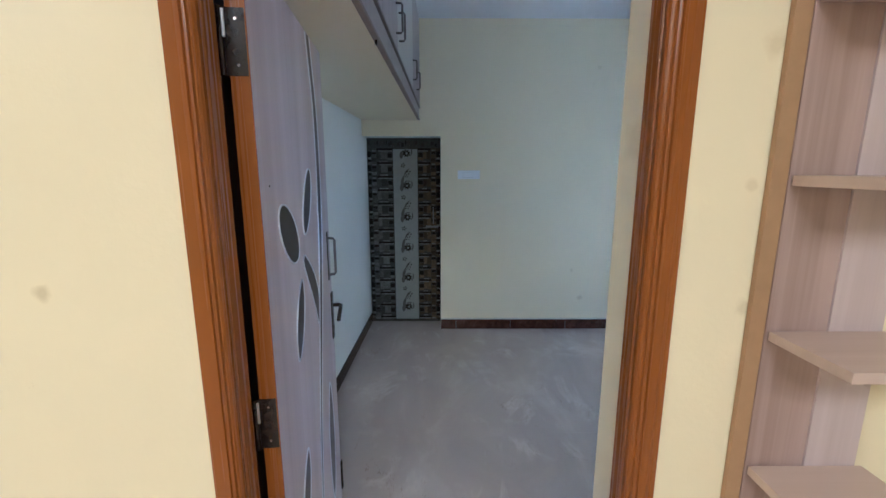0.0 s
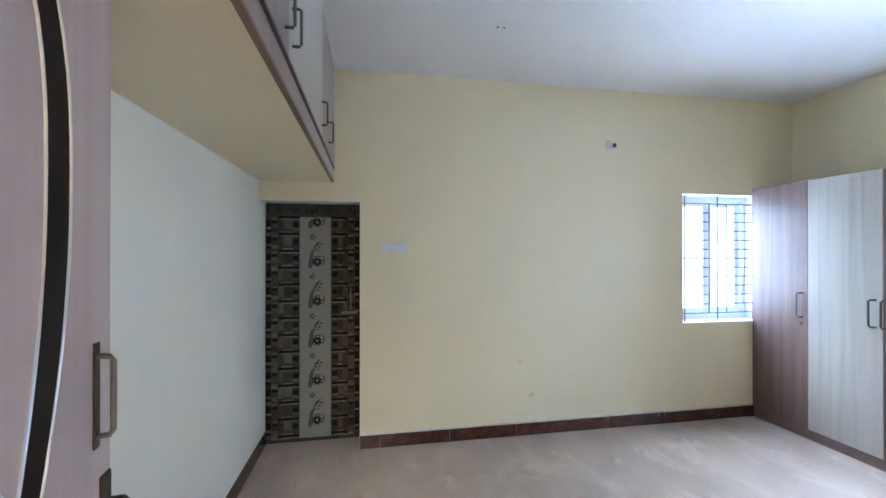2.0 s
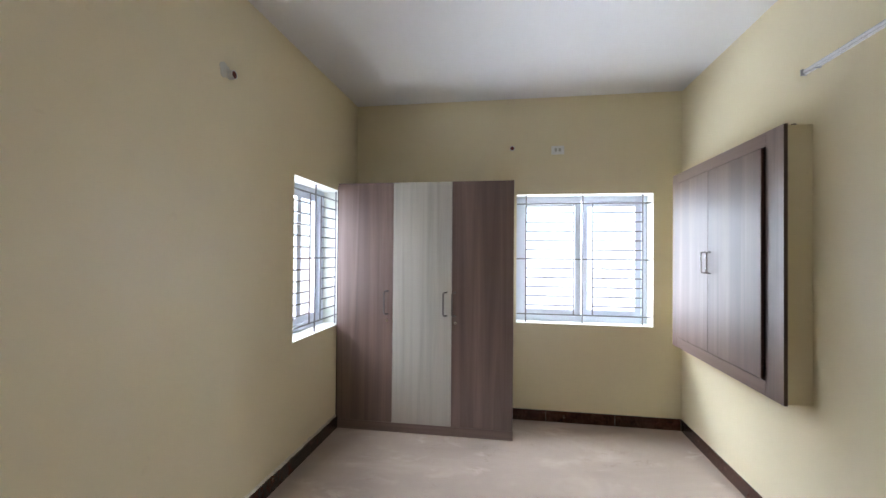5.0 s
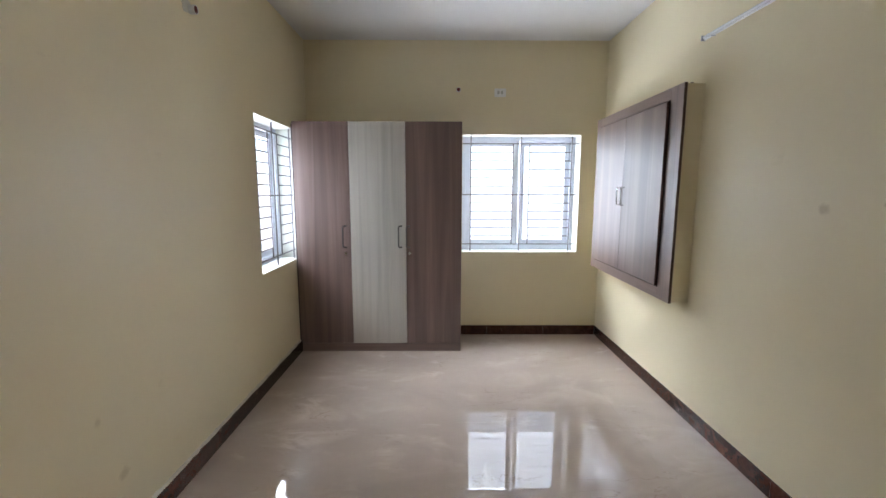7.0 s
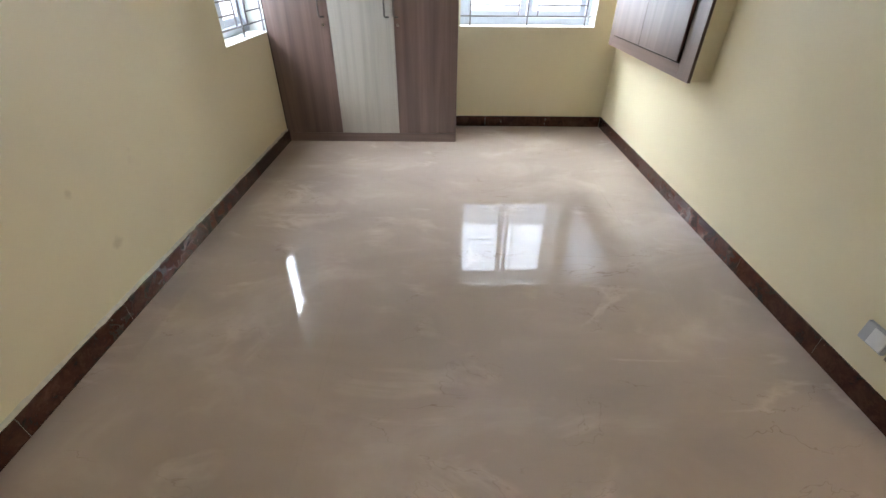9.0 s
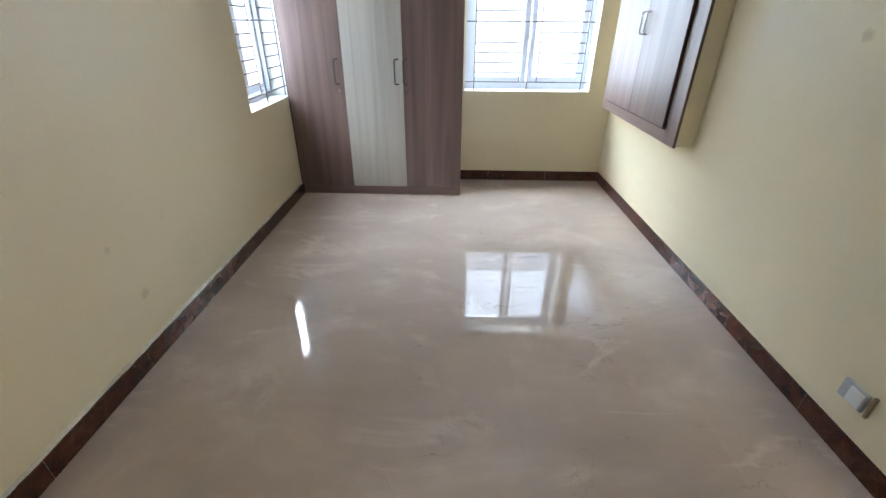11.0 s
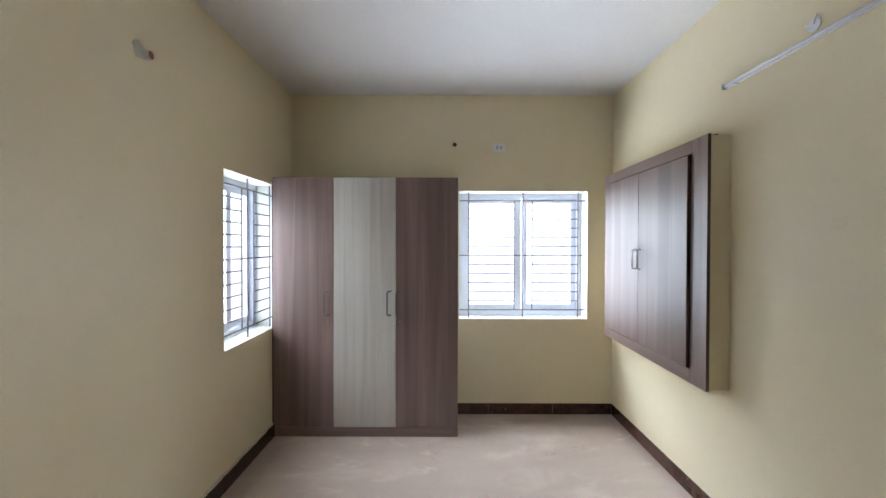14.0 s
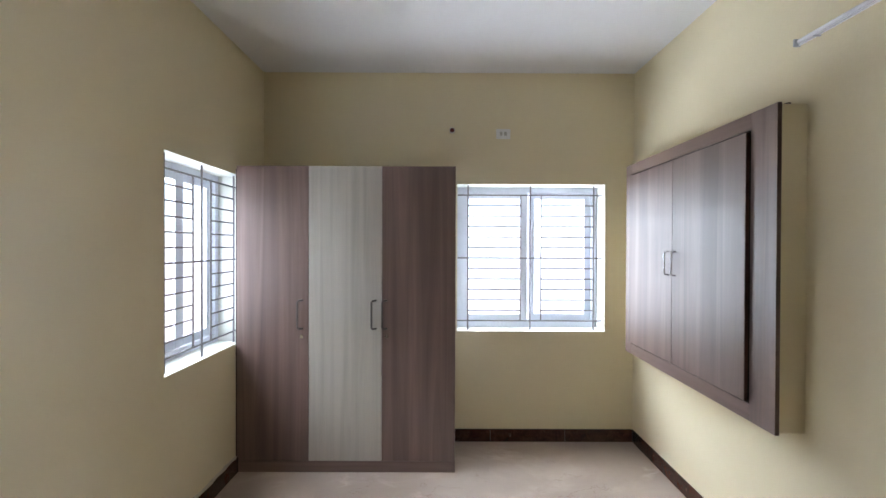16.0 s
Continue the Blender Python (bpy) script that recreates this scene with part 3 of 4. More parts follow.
def courses(x0, x1, flip, mid):
    """Staggered dark squares beside the frame, long black slots with a pale joint beside the strip."""
    blocks, bars, slots = [], [], []
    w = x1 - x0

    def put(store, a, b, z0, z1, d):
        store.append(((x1 - b) if flip else (x0 + a), (x1 - a) if flip else (x0 + b), z0, z1, d))

    z = 1.83
    while z > -0.10:
        t = rng.uniform(-0.004, 0.004)
        put(slots, 0.003, 0.040, z + 0.003, z + 0.025, 0.0016)
        put(slots, 0.003, 0.040, z - 0.087, z - 0.030, 0.0016)
        put(blocks, 0.002, 0.042, z - 0.029, z + 0.002, 0.0014)
        put(blocks, 0.002, 0.042, z - 0.108, z - 0.088, 0.0014)
        put(slots, 0.048, 0.090, z - 0.058 + t, z - 0.037 + t, 0.0018)
        put(blocks, 0.043, 0.094, z - 0.034 + t, z + 0.004, 0.0014)
        put(blocks, 0.043, 0.094, z - 0.096, z - 0.062 + t, 0.0014)
        put(blocks, 0.043, 0.094, z - 0.129, z - 0.098, 0.0012)
        put(slots, 0.096, w - 0.004, z - 0.019, z + 0.001, 0.0020)
        put(bars, 0.102 + abs(t) * 6, w - 0.006, z - 0.031, z - 0.020, 0.0016)
        put(bars, 0.130 + t * 4, w - 0.050 + t, z + 0.002, z + 0.013, 0.0016)
        put(bars, 0.006, 0.040, z - 0.106, z - 0.092, 0.0018)
        put(bars, 0.050, 0.088, z - 0.028 + t, z - 0.016 + t, 0.0018)
        put(blocks, 0.098, 0.136, z - 0.110, z - 0.022, 0.0012)
        put(blocks, 0.138, w - 0.058, z - 0.102, z - 0.032, 0.0014)
        put(slots, w - 0.052, w - 0.010, z - 0.088 + t, z - 0.048 + t, 0.0018)
        put(blocks, w - 0.056, w - 0.006, z - 0.118, z - 0.092 + t, 0.0012)
        z -= 0.1356
    prints(mid, blocks, "printed stone blocks")
    prints(print_pale, bars, "pale printed joints")
    prints(print_dark, slots, "dark red-black printed stones")
    for edge in (0.0, w - 0.0035):
        a = x0 + edge
        part("printed_line", bx(a, a + 0.0035, BY - 0.0024, BY + 0.001, 0.03, 1.832), stone_black, body)


courses(BX0, SX0, False, stone_grey)
courses(SX1, BX1, True, stone_brown)
bm = bmesh.new()
x = BX0 + 0.01
while x < BX1 - 0.02:
    w = rng.uniform(0.012, 0.03)
    if rng.random() < 0.75:
        z0 = 1.846 + rng.uniform(0, 0.02)
        box(bm, x, x + w, BY - 0.0014, BY + 0.001, z0, z0 + rng.uniform(0.03, 0.05))
    if rng.random() < 0.7:
        z0 = rng.uniform(0.008, 0.014)
        box(bm, x, x + w, BY - 0.0014, BY + 0.001, z0, z0 + rng.uniform(0.008, 0.02))
    x += w + rng.uniform(0.004, 0.012)
tagged(part("border_print", bm, print_mid, body, "printed stone border"), kind="stuff")
strip = part("flower_strip", bx(SX0, SX1, BY - 0.003, BY + 0.001, 0.035, 1.822), strip_grey, body, "grey-green strip with dark flowers")


def petal_flower(bm, cx, cz, r, n, turn):
    for k in range(n):
        t = turn + 2 * math.pi * k / n
        d = Vector((math.cos(t), math.sin(t)))
        pts = lens((cx + d.x * r * 0.22, cz + d.y * r * 0.22), (cx + d.x * r, cz + d.y * r), r * 0.21, 0.55, 0, 5)
        prism(bm, pts, BY - 0.0040, BY - 0.0028, "y")


for k in range(6):
    z = 1.781 - 0.322 * k
    fx = SX0 + 0.138
    smoke, bm = bmesh.new(), bmesh.new()
    if z > 0.08:
        petal_flower(bm, fx, z, 0.040, 8, 0.3)
        prism(smoke, lens((fx - 0.058, z - 0.055), (fx - 0.020, z + 0.030), 0.022, 0.6, 0.010, 8), BY - 0.0036, BY - 0.0028, "y")
        if k:
            prism(smoke, lens((fx - 0.052, z - 0.010), (fx - 0.030, z + 0.100), 0.015, 0.6, 0.006, 8), BY - 0.0036, BY - 0.0028, "y")
        prism(smoke, lens((fx + 0.038, z - 0.030), (fx + 0.046, z + 0.050), 0.007, 0.6, -0.010, 8), BY - 0.0036, BY - 0.0028, "y")
        prism(smoke, lens((fx - 0.030, z + 0.036), (fx + 0.034, z + 0.042), 0.006, 0.6, 0.008, 8), BY - 0.0036, BY - 0.0028, "y")
    if z - 0.118 > 0.06:
        petal_flower(bm, fx - 0.038, z - 0.118, 0.026, 5, 0.1)
    if z - 0.21 > 0.05:
        petal_flower(bm, fx + 0.018, z - 0.188, 0.028, 3, 0.6)
        petal_flower(bm, fx - 0.004, z - 0.225, 0.022, 3, -0.5)
        prism(smoke, lens((fx - 0.030, z - 0.235), (fx + 0.030, z - 0.150), 0.008, 0.6, 0.012, 8), BY - 0.0036, BY - 0.0028, "y")
    part("flower_print", bm, stone_black, strip)
    part("scroll_print", smoke, print_smoke, strip, "smoky grey scroll")
bh = part("handle", rod(bmesh.new(), [(0.547, BY, 1.235), (0.547, BY - 0.028, 1.233), (0.547, BY - 0.03, 1.21), (0.547, BY - 0.03, 1.10), (0.547, BY - 0.028, 1.077), (0.547, BY, 1.075)], 0.006, 8), dull_steel, body, "dull steel door handle", smooth=True)
tb = part("tower_bolt", bx(0.470, 0.600, BY - 0.012, BY - 0.002, 1.030, 1.050, bevel=0.003), dull_steel, body, "dull steel sliding bolt")

# ---- loft with cupboards ----
LZ = 2.085


def loft_x(y):
    return 0.425 - (4.6 - y) * 0.0078


loft = thing("loft_cupboard", "long overhead loft with brown and white laminate doors", "cupboard")
y0, y1 = YD + 0.001, YF - 0.001


def run(name, xa, xb, ya, yb, za, zb, material, parent, label="", bevel=0.0):
    """A board along the loft's slightly skewed front, between offsets xa and xb of it."""
    bm = bmesh.new()
    pts = [(loft_x(ya) + xa, ya), (loft_x(ya) + xb, ya), (loft_x(yb) + xb, yb), (loft_x(yb) + xa, yb)]
    prism(bm, pts, za, zb, "z")
    if bevel:
        bmesh.ops.bevel(bm, geom=bm.edges[:], offset=bevel, segments=1, affect="EDGES")
    return part(name, bm, material, parent, label)


bm = bmesh.new()
prism(bm, [(west(y0) + 0.0005, y0), (loft_x(y0) - 0.022, y0), (loft_x(y1) - 0.022, y1), (west(y1) + 0.0005, y1)], LZ, LZ + 0.09, "z")
part("slab", bm, wall_paint, loft, "cream painted concrete slab")
run("lower_edge", -0.021, 0.0, y0, y1, LZ - 0.002, LZ + 0.010, loft_edge, loft, "brown edge strip")
run("fascia", -0.021, -0.006, y0, y1, LZ + 0.0105, LZ + 0.102, loft_wood, loft, "mauve-brown laminate fascia")
run("upper_edge", -0.021, 0.006, y0, y1, LZ + 0.1025, LZ + 0.114, edge_wood, loft, "dark brown edge strip")
bounds = [(YD + 0.004, 1.719, loft_wood, None), (1.721, 2.239, loft_wood, 2.17), (2.241, 2.759, loft_wood, 2.695), (2.761, 3.279, pale_wood, 2.825),
          (3.281, 3.799, pale_wood, 3.765), (3.801, 4.214, loft_wood, 4.155), (4.216, 4.627, loft_wood, None)]
for a, b, material, hy in bounds:
    d = run("door", -0.016, 0.002, a + 0.0012, b - 0.0012, LZ + 0.1155, H - 0.004, material, loft, "white laminate door" if material is pale_wood else "brown laminate door", 0.001)
    if hy:
        hx = loft_x(hy) + 0.002
        part("handle", rod(bmesh.new(), [(hx - 0.002, hy, 2.272), (hx + 0.026, hy, 2.273), (hx + 0.031, hy, 2.279), (hx + 0.031, hy, 2.399), (hx + 0.026, hy, 2.405), (hx - 0.002, hy, 2.406)], 0.0055, 8), satin, d, "curved metal handle", smooth=True)
nail = part("nail", rod(bmesh.new(), [(loft_x(2.13) - 0.01, 2.13, LZ - 0.001), (loft_x(2.13) - 0.012, 2.13, LZ - 0.018)], 0.004, 6), black_steel)
tagged(nail, "small dark nail under the loft edge", "nail")

# ---- wardrobe ----
wd = thing("wardrobe", "tall three-door wardrobe in brown and pale wood-grain laminate beside the window", "wardrobe", pose(0, 0, 0))
WX, WY0, WY1, WZ = 4.249, 3.100, 4.620, 2.130
WB = XR - 0.003
part("side_panel", bx(WX + 0.019, WB, WY0, WY0 + 0.018, 0.0, WZ, bevel=0.001), white_panel, wd, "white side panel")
part("side_panel", bx(WX + 0.019, WB, WY1 - 0.018, WY1, 0.0, WZ, bevel=0.001), white_panel, wd, "white side panel")
part("top_panel", bx(WX + 0.019, WB, WY0 + 0.019, WY1 - 0.019, WZ - 0.018, WZ), white_panel, wd)
part("back_panel", bx(WB - 0.006, WB, WY0 + 0.019, WY1 - 0.019, 0.08, WZ - 0.019), white_panel, wd)
part("plinth", bx(WX, WX + 0.018, WY0, WY1, 0.0, 0.077, bevel=0.001), plinth_wood, wd, "brown plinth")
ys = [WY0, 3.611, 4.119, WY1]
for i, (material, hy, lock_y) in enumerate(((brown_wood, 3.576, 3.578), (pale_wood, 3.650, None), (brown_wood, 4.160, 4.168))):
    d = part("door", bx(WX, WX + 0.018, ys[i] + 0.0015, ys[i + 1] - 0.0015, 0.080, WZ - 0.001, bevel=0.001), material, wd, "pale wood-grain door" if i == 1 else "brown wood-grain door")
    part("handle", rod(bmesh.new(), [(WX, hy, 1.002), (WX - 0.024, hy + 0.022, 1.003), (WX - 0.031, hy + 0.028, 1.012), (WX - 0.031, hy + 0.028, 1.188), (WX - 0.024, hy + 0.022, 1.197), (WX, hy, 1.198)], 0.0072, 8), satin, d, "curved satin metal handle", smooth=True)
    if lock_y:
        part("lock", disc(bmesh.new(), (WX - 0.004, lock_y, 0.945), 0.0115, 0.005, "x", 16), chrome, d, "small round chrome lock")
# Fills the gap to the wall with a dark strip in place of shade.
part("gap_shade_strip", bx(WX + 0.012, WX + 0.03, WY1 + 0.0005, YF - 0.0005, 0.0, 2.11), gap_shade, wd, "dark strip for the shade between wardrobe and wall")

# ---- boxed wall cabinet ----
cab = thing("wall_cabinet", "boxed brown wood-grain wall cabinet with two raised doors", "cabinet")
CX0, CX1, CZ0, CZ1, CY = 3.116, 4.560, 0.778, 2.190, 1.780
part("box", bx(CX0 + 0.006, CX1 - 0.006, YN - 0.002, CY - 0.019, CZ0 + 0.006, CZ1 - 0.006), wall_paint, cab, "cream painted box")
fw = 0.150
for a in ((CX0, CX0 + fw), (CX1 - fw + 0.06, CX1)):
    part("stile", bx(a[0], a[1], CY - 0.018, CY, CZ0, CZ1, bevel=0.0012), cabinet_wood, cab, "wide brown laminate stile")
for a in ((CZ0, 0.855), (2.115, CZ1)):
    part("rail", bx(CX0 + fw + 0.0008, CX1 - fw + 0.0592, CY - 0.018, CY - 0.0004, a[0], a[1], bevel=0.0012), cabinet_wood_h, cab, "brown laminate rail with level grain")
# The shadow line around the doors is put into this face's dark colour.
part("carcass_face", bx(CX0 + fw, CX1 - fw + 0.06, CY - 0.018, CY - 0.004, 0.8552, 2.1148), gap_shade, cab, "carcass face coloured dark for the shadow line around the doors")
part("edge_band", bx(CX0 - 0.0012, CX0 - 0.0002, CY - 0.018, CY - 0.0008, CZ0, CZ1), edge_wood, cab, "dark edge")
for a, b, hx in ((3.272, 3.8797, 3.842), (3.8813, 4.474, 3.918)):
    d = part("door", bx(a, b, CY + 0.002, CY + 0.020, 0.868, 2.103, bevel=0.004), cabinet_wood, cab, "raised brown door")
    part("handle", rod(bmesh.new(), [(hx, CY + 0.02, 1.405), (hx, CY + 0.042, 1.407), (hx, CY + 0.047, 1.414), (hx, CY + 0.047, 1.540), (hx, CY + 0.042, 1.547), (hx, CY + 0.02, 1.549)], 0.005, 8), chrome, d, "curved chrome handle", smooth=True)
part("door_edge", bx(3.2705, 3.2718, CY + 0.003, CY + 0.0175, 0.870, 2.101), door_edge_brown, cab, "dark door edge")
part("screw", disc(bmesh.new(), (CX0 + 0.01, CY - 0.05, CZ1 - 0.006), 0.012, 0.004, "z", 10), edge_wood, cab, "dark cap")

# ---- display shelves in the hall ----
SY = 1.2705
shelf = thing("display_shelf", "narrow open pinkish wood-grain display shelf on the hall wall", "shelf")
part("side_strip", bx(1.210, 1.240, SY - 0.012, SY, 0.0, 2.35, bevel=0.001), tan_strip, shelf, "tan edge strip")
part("back_panel", bx(1.2405, 1.355, SY - 0.014, SY, 0.0, 2.35), shelf_wood, shelf, "wood-grain back board")
part("back_panel", bx(1.3553, 1.457, SY - 0.018, SY, 0.0, 2.35), mauve_wood, shelf, "paler wood-grain back board")
for z in (0.180, 0.468, 0.756, 1.044, 1.329, 1.617, 1.912, 2.20):
    part("shelf_board", bx(1.243, 1.470, 1.088, SY - 0.019, z - 0.0185, z, bevel=0.001), shelf_top, shelf, "pinkish shelf board")

# ---- fittings ----
sb = thing("switchboard", "white switchboard on the cream wall", "switchboard")
part("plate", bx(0.788, 1.003, YF - 0.012, YF - 0.0005, 1.531, 1.613, bevel=0.003), white_plastic, sb, "white cover plate")
part("module_frame", bx(0.838, 0.940, YF - 0.0155, YF - 0.012, 1.544, 1.598, bevel=0.001), plain("module_grey", (0.60, 0.60, 0.59), 0.35), sb, "inner frame")
for k in range(4):
    part("switch", bx(0.8405 + k * 0.0245, 0.8645 + k * 0.0245, YF - 0.020, YF - 0.0155, 1.548, 1.595, bevel=0.001), white_plastic, sb, "white switch")
part("socket_block", bx(0.948, 0.992, YF - 0.024, YF - 0.012, 1.545, 1.600, bevel=0.004), white_plastic, sb, "proud white socket module")

plate = thing("junction_plate", "small pale junction plate high on the wall", "switch plate")
part("cover", bx(XR - 0.010, XR - 0.0005, 2.648, 2.762, 2.440, 2.520, bevel=0.003), plain("pale_plastic", (0.82, 0.81, 0.78), 0.4), plate, "pale cover")
for dy in (0.04, 0.075):
    part("slot", bx(XR - 0.0115, XR - 0.0101, 2.648 + dy - 0.010, 2.648 + dy + 0.010, 2.466, 2.496), plain("pale_slot", (0.50, 0.48, 0.42), 0.5), plate)


def pipe_stub(m, label, r, length):
    t = thing("conduit_stub", label, "pipe", m)
    bm = bmesh.new()
    n = 16
    rings = []
    for y, rr in ((0.0, r), (-length, r), (-length, r * 0.88), (-length + 0.003, r * 0.86)):
        rings.append([bm.verts.new((rr * math.cos(2 * math.pi * k / n), y, rr * math.sin(2 * math.pi * k / n))) for k in range(n)])
    for a, b in zip(rings, rings[1:]):
        for k in range(n):
            bm.faces.new((a[k], a[(k + 1) % n], b[(k + 1) % n], b[k]))
    part("pipe", bm, white_plastic, t, "short white pipe end")
    part("plug", disc(bmesh.new(), (0, -length + 0.0022, 0), r * 0.86, 0.002, "y", 16), red_brown, t, "dark red plug")
    return t


a = pipe_stub(pose(2.808, YF, 2.473), "short white conduit end with a dark red plug and smeared plaster", 0.023, 0.035)
part("plaster", disc(bmesh.new(), (-0.035, -0.004, 0.012), 0.040, 0.0035, "y", 18, 0.12), plain("plaster", (0.62, 0.60, 0.52), 0.8), a, "smear of pale plaster")
pipe_stub(pose(XR, 3.117, 2.507, 0, 0, -90), "small conduit end with a dark plug above the window", 0.022, 0.014)

tl = thing("tube_light", "slim white batten tube light high on the wall", "lamp")
part("batten", bx(1.960, 3.158, YN + 0.0005, YN + 0.014, 2.446, 2.474, bevel=0.004), white_plastic, tl, "white batten")
part("diffuser", rod(bmesh.new(), [(1.97, YN + 0.018, 2.460), (3.150, YN + 0.018, 2.460)], 0.009, 12), plain("diffuser", (0.78, 0.78, 0.80), 0.25), tl, "milky tube", smooth=True)
for x in (1.9505, 3.1585):
    part("end_cap", bx(x, x + 0.009, YN + 0.0005, YN + 0.028, 2.444, 2.476, bevel=0.003), grey_plastic, tl, "end cap")
for x in (2.29, 3.06):
    part("clip", bx(x, x + 0.010, YN + 0.0005, YN + 0.028, 2.442, 2.4455), grey_plastic, tl, "dark clip")

hk = thing("wire_outlet", "round white wire outlet with loose wire ends above the tube light", "wire")
part("rose", disc(bmesh.new(), (2.612, YN + 0.0005, 2.515), 0.030, 0.006, "y", 20), white_plastic, hk, "round white cover")
part("wire", rod(bmesh.new(), [(2.63, YN + 0.006, 2.51), (2.625, YN + 0.03, 2.505), (2.61, YN + 0.04, 2.51), (2.595, YN + 0.05, 2.500), (2.59, YN + 0.055, 2.49)], 0.003, 6), white_plastic, hk, "short white wire")
part("wire", rod(bmesh.new(), [(2.59, YN + 0.006, 2.535), (2.57, YN + 0.03, 2.54), (2.565, YN + 0.04, 2.52), (2.575, YN + 0.04, 2.50)], 0.003, 6), grey_plastic, hk, "curled wire")

so = thing("floor_socket", "unfinished grey socket box low on the wall", "socket")
part("box", bx(1.540, 1.640, YN + 0.0005, YN + 0.016, 0.222, 0.302, bevel=0.003), grey_plastic, so, "grey socket box")
part("plate", bx(1.545, 1.604, YN + 0.0165, YN + 0.021, 0.228, 0.296, bevel=0.002), white_plastic, so, "white module plate")
part("rail", bx(1.516, 1.527, YN + 0.0005, YN + 0.014, 0.218, 0.314, bevel=0.002), plain("bare_metal", (0.35, 0.29, 0.2), 0.4, 0.6), so, "bare metal strip")

fb = thing("ceiling_fan_box", "white ceiling box with two dark screws", "ceiling box")
part("cover", disc(bmesh.new(), (1.508, 3.81, H - 0.004), 0.045, 0.0035, "z", 24), ceiling_paint, fb, "round cover")
for d in (-0.02, 0.022):
    part("screw", disc(bmesh.new(), (1.508 + d, 3.81, H - 0.008), 0.006, 0.004, "z", 8), black_steel, fb)
fh = thing("ceiling_hook", "small steel fan hook in the ceiling", "hook")
part("hook", rod(bmesh.new(), [(3.10, 2.39, H - 0.0005), (3.10, 2.39, H - 0.014), (3.108, 2.39, H - 0.022), (3.10, 2.39, H - 0.030), (3.09, 2.39, H - 0.024)], 0.003, 6), black_steel, fh)

# Assumed bodies for the two added hall lamps, never in view.
hl = thing("assumed_hall_light", "unseen large square white ceiling light, assumed for the hall", "lamp")
part("body", bx(-0.02, 1.22, -1.92, -0.68, 2.945, H - 0.0005, bevel=0.004), white_plastic, hl, "white light body")
hl = thing("assumed_hall_light", "unseen small square white ceiling light, assumed for the hall", "lamp")
part("body", bx(-2.22, -1.78, -0.72, -0.28, 2.945, H - 0.0005, bevel=0.004), white_plastic, hl, "white light body")

# ---- skirting ----


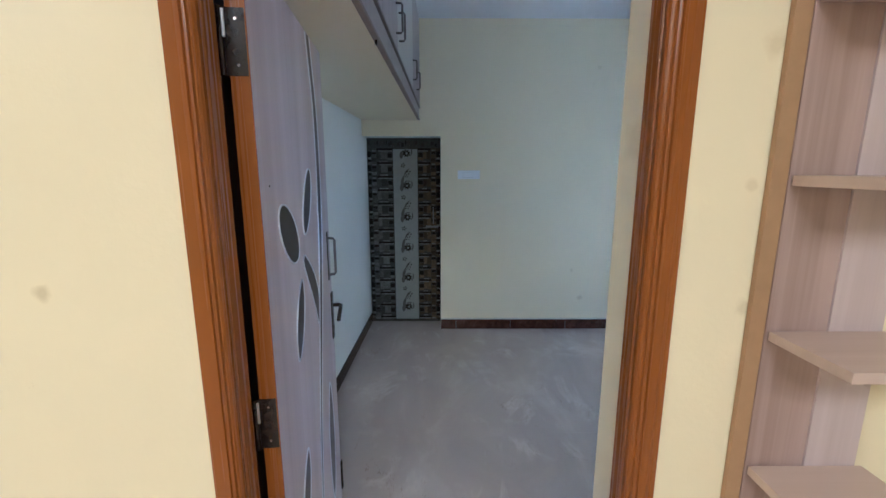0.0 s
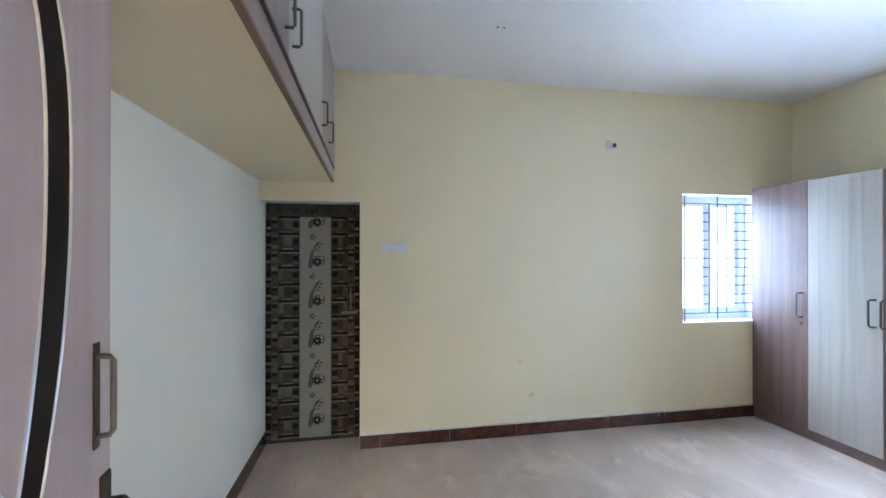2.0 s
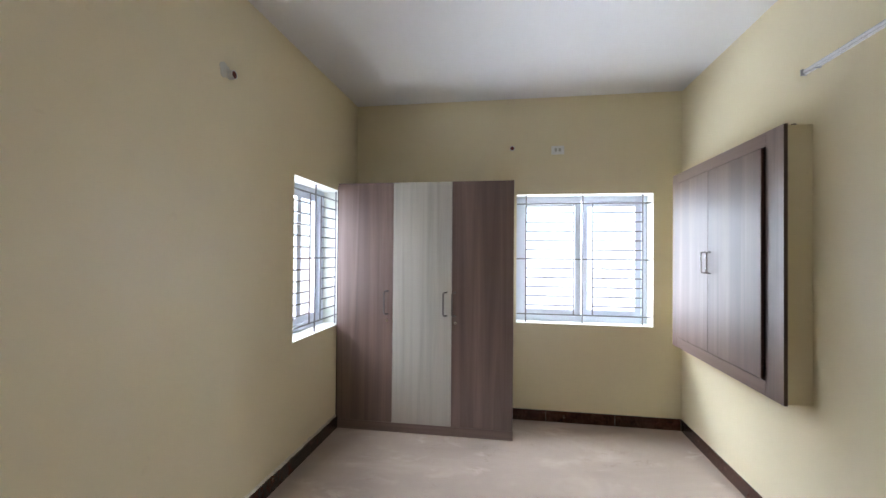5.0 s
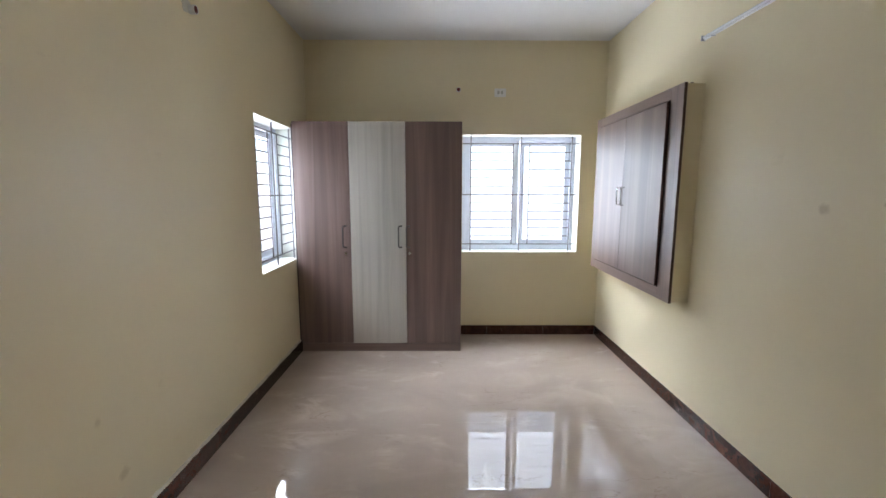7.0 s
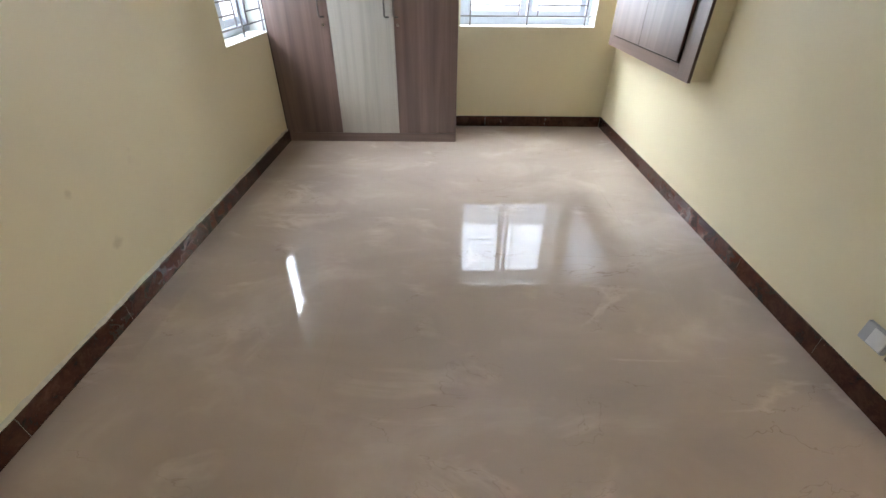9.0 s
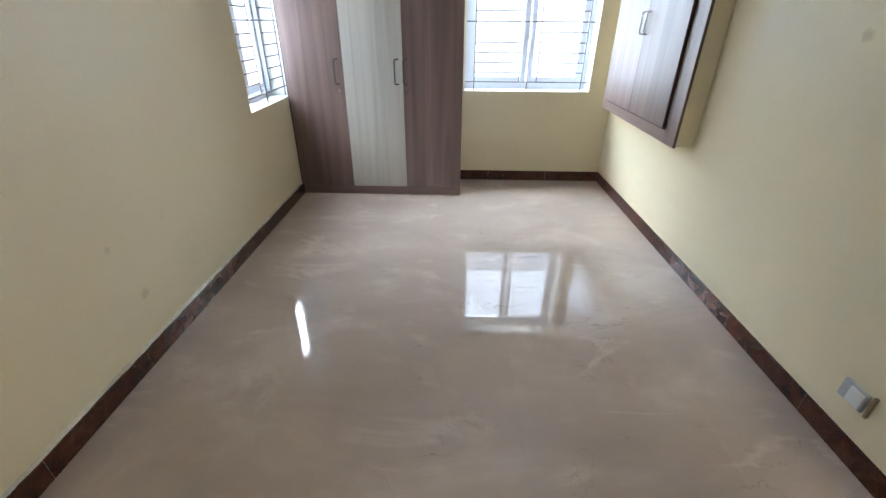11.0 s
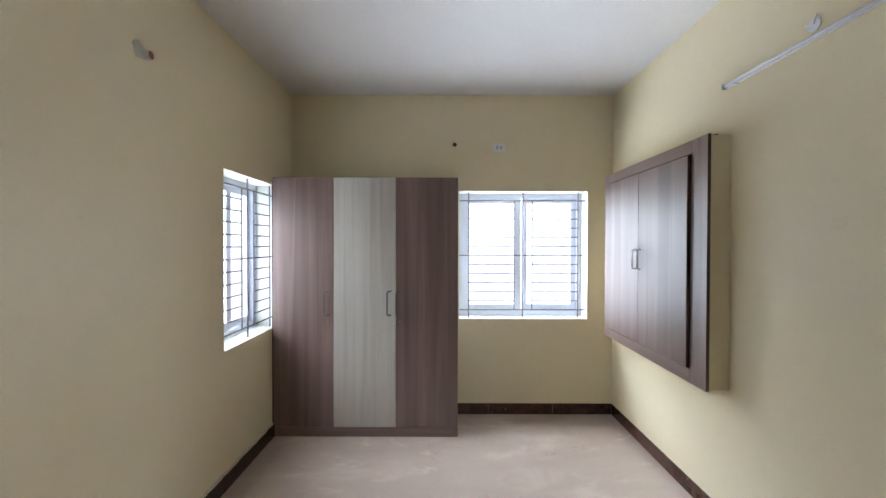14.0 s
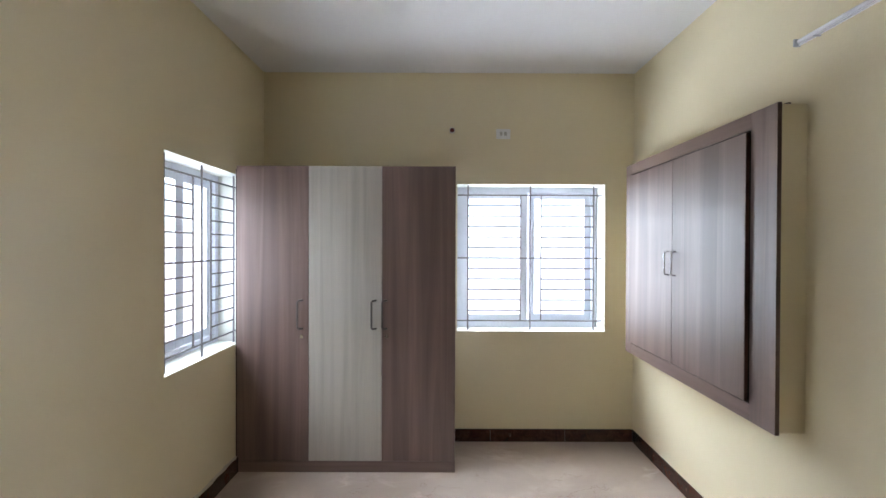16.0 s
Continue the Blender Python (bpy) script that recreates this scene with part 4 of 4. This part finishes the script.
def skirting(name, along, plane, side, a, b, joints, label, thick=0.011):
    root = tagged(new(name), label, kind="structure")
    cuts = [a, *[j for j in sorted(joints) if a < j < b], b]
    for c0, c1 in zip(cuts, cuts[1:]):
        g0 = 0.0008 if c0 != a else 0
        g1 = 0.0008 if c1 != b else 0
        t0, t1 = sorted((plane, plane + side * thick))
        if along == "x":
            bm = bx(c0 + g0, c1 - g1, t0, t1, 0.001, 0.100, bevel=0.0012)
        else:
            bm = bx(t0, t1, c0 + g0, c1 - g1, 0.001, 0.100, bevel=0.0012)
        part("skirting_tile", bm, granite, root)
    t0, t1 = sorted((plane, plane + side * (thick - 0.0015)))
    if along == "x":
        part("joint", bx(a, b, t0, t1, 0.0015, 0.0985), grout, root)
    else:
        part("joint", bx(t0, t1, a, b, 0.0015, 0.0985), grout, root)
    if thick > 0.015:
        bm = bmesh.new()
        r = random.Random(len(name))
        n = int((b - a) / 0.035)
        rows = []
        for k in range(n + 1):
            u = a + (b - a) * k / n
            w = thick * min(0.86, max(0.45, r.gauss(0.66, 0.10)))
            up = 0.0015 + abs(r.gauss(0, 0.002))
            rows.append([bm.verts.new((u, plane + side * d, z) if along == "x" else (plane + side * d, u, z)) for d, z in ((0.0005, 0.1004), (w, 0.1004), (w * 0.7, 0.1004 + up), (0.0005, 0.106 + 1.5 * up))])
        for p, q in zip(rows, rows[1:]):
            for k in range(4):
                bm.faces.new((p[k], p[(k + 1) % 4], q[(k + 1) % 4], q[k]))
        bm.faces.new(rows[0])
        bm.faces.new(rows[-1][::-1])
        part("mortar_line", bm, mortar, root, "uneven pale mortar on top")


LBL = "polished dark red-brown stone skirting with pale joints"
skirting("skirting_north", "x", YF, -1, 0.624, WX + 0.01, (0.78, 1.34, 1.906, 2.75, 3.31, 3.87), LBL, 0.024)
skirting("skirting_east", "y", XR, -1, YN + 0.012, WY0 - 0.001, (2.2, 2.8), LBL, 0.014)
skirting("skirting_south", "x", YN, 1, 1.30, XR, (1.74, 2.305, 2.87, 3.44, 4.0), LBL, 0.008)
root = tagged(new("skirting_west"), LBL, kind="structure")
for c0, c1 in ((YD + 0.001, 2.1), (2.1, 2.7), (2.7, 3.3), (3.3, 3.9), (3.9, 4.5), (4.5, 4.818)):
    bm = prism(bmesh.new(), [(west(c0) + 0.0002, c0 + 0.0008), (west(c0) + 0.011, c0 + 0.0008), (west(c1) + 0.011, c1 - 0.0008), (west(c1) + 0.0002, c1 - 0.0008)], 0.001, 0.100, "z")
    part("skirting_tile", bm, granite, root)

# ---- floor ----
fl = tagged(part("floor", bx(-0.35, 4.95, YH, 4.86, -0.06, -0.0008), tile_joint), "polished beige marble-look tiled floor", kind="structure")
TX, TY = 0.80, 0.80
x0, y0 = -0.20, YH
shared = {}
nx, ny = 7, 5
for i in range(nx):
    for j in range(ny):
        ax, bx_ = x0 + i * TX, min(x0 + (i + 1) * TX, XR)
        ay, by = y0 + j * TY, min(y0 + (j + 1) * TY, 4.858)
        if bx_ - ax < 0.02 or by - ay < 0.02:
            continue
        key = (round(bx_ - ax, 4), round(by - ay, 4))
        if key not in shared:
            o = part("tile", box(bmesh.new(), 0.00015, key[0] - 0.00015, 0.00015, key[1] - 0.00015, -0.012, 0.0, 0.0002), floor_tile, fl)
            shared[key] = o.data
        else:
            o = new("tile", shared[key])
            o.parent = fl
        o.location = (ax, ay, 0)
tagged(part("floor_hall", bx(-2.6, 3.6, -3.4, YH - 0.0005, -0.06, -0.001), floor_tile), "polished beige tiled hall floor", kind="structure")
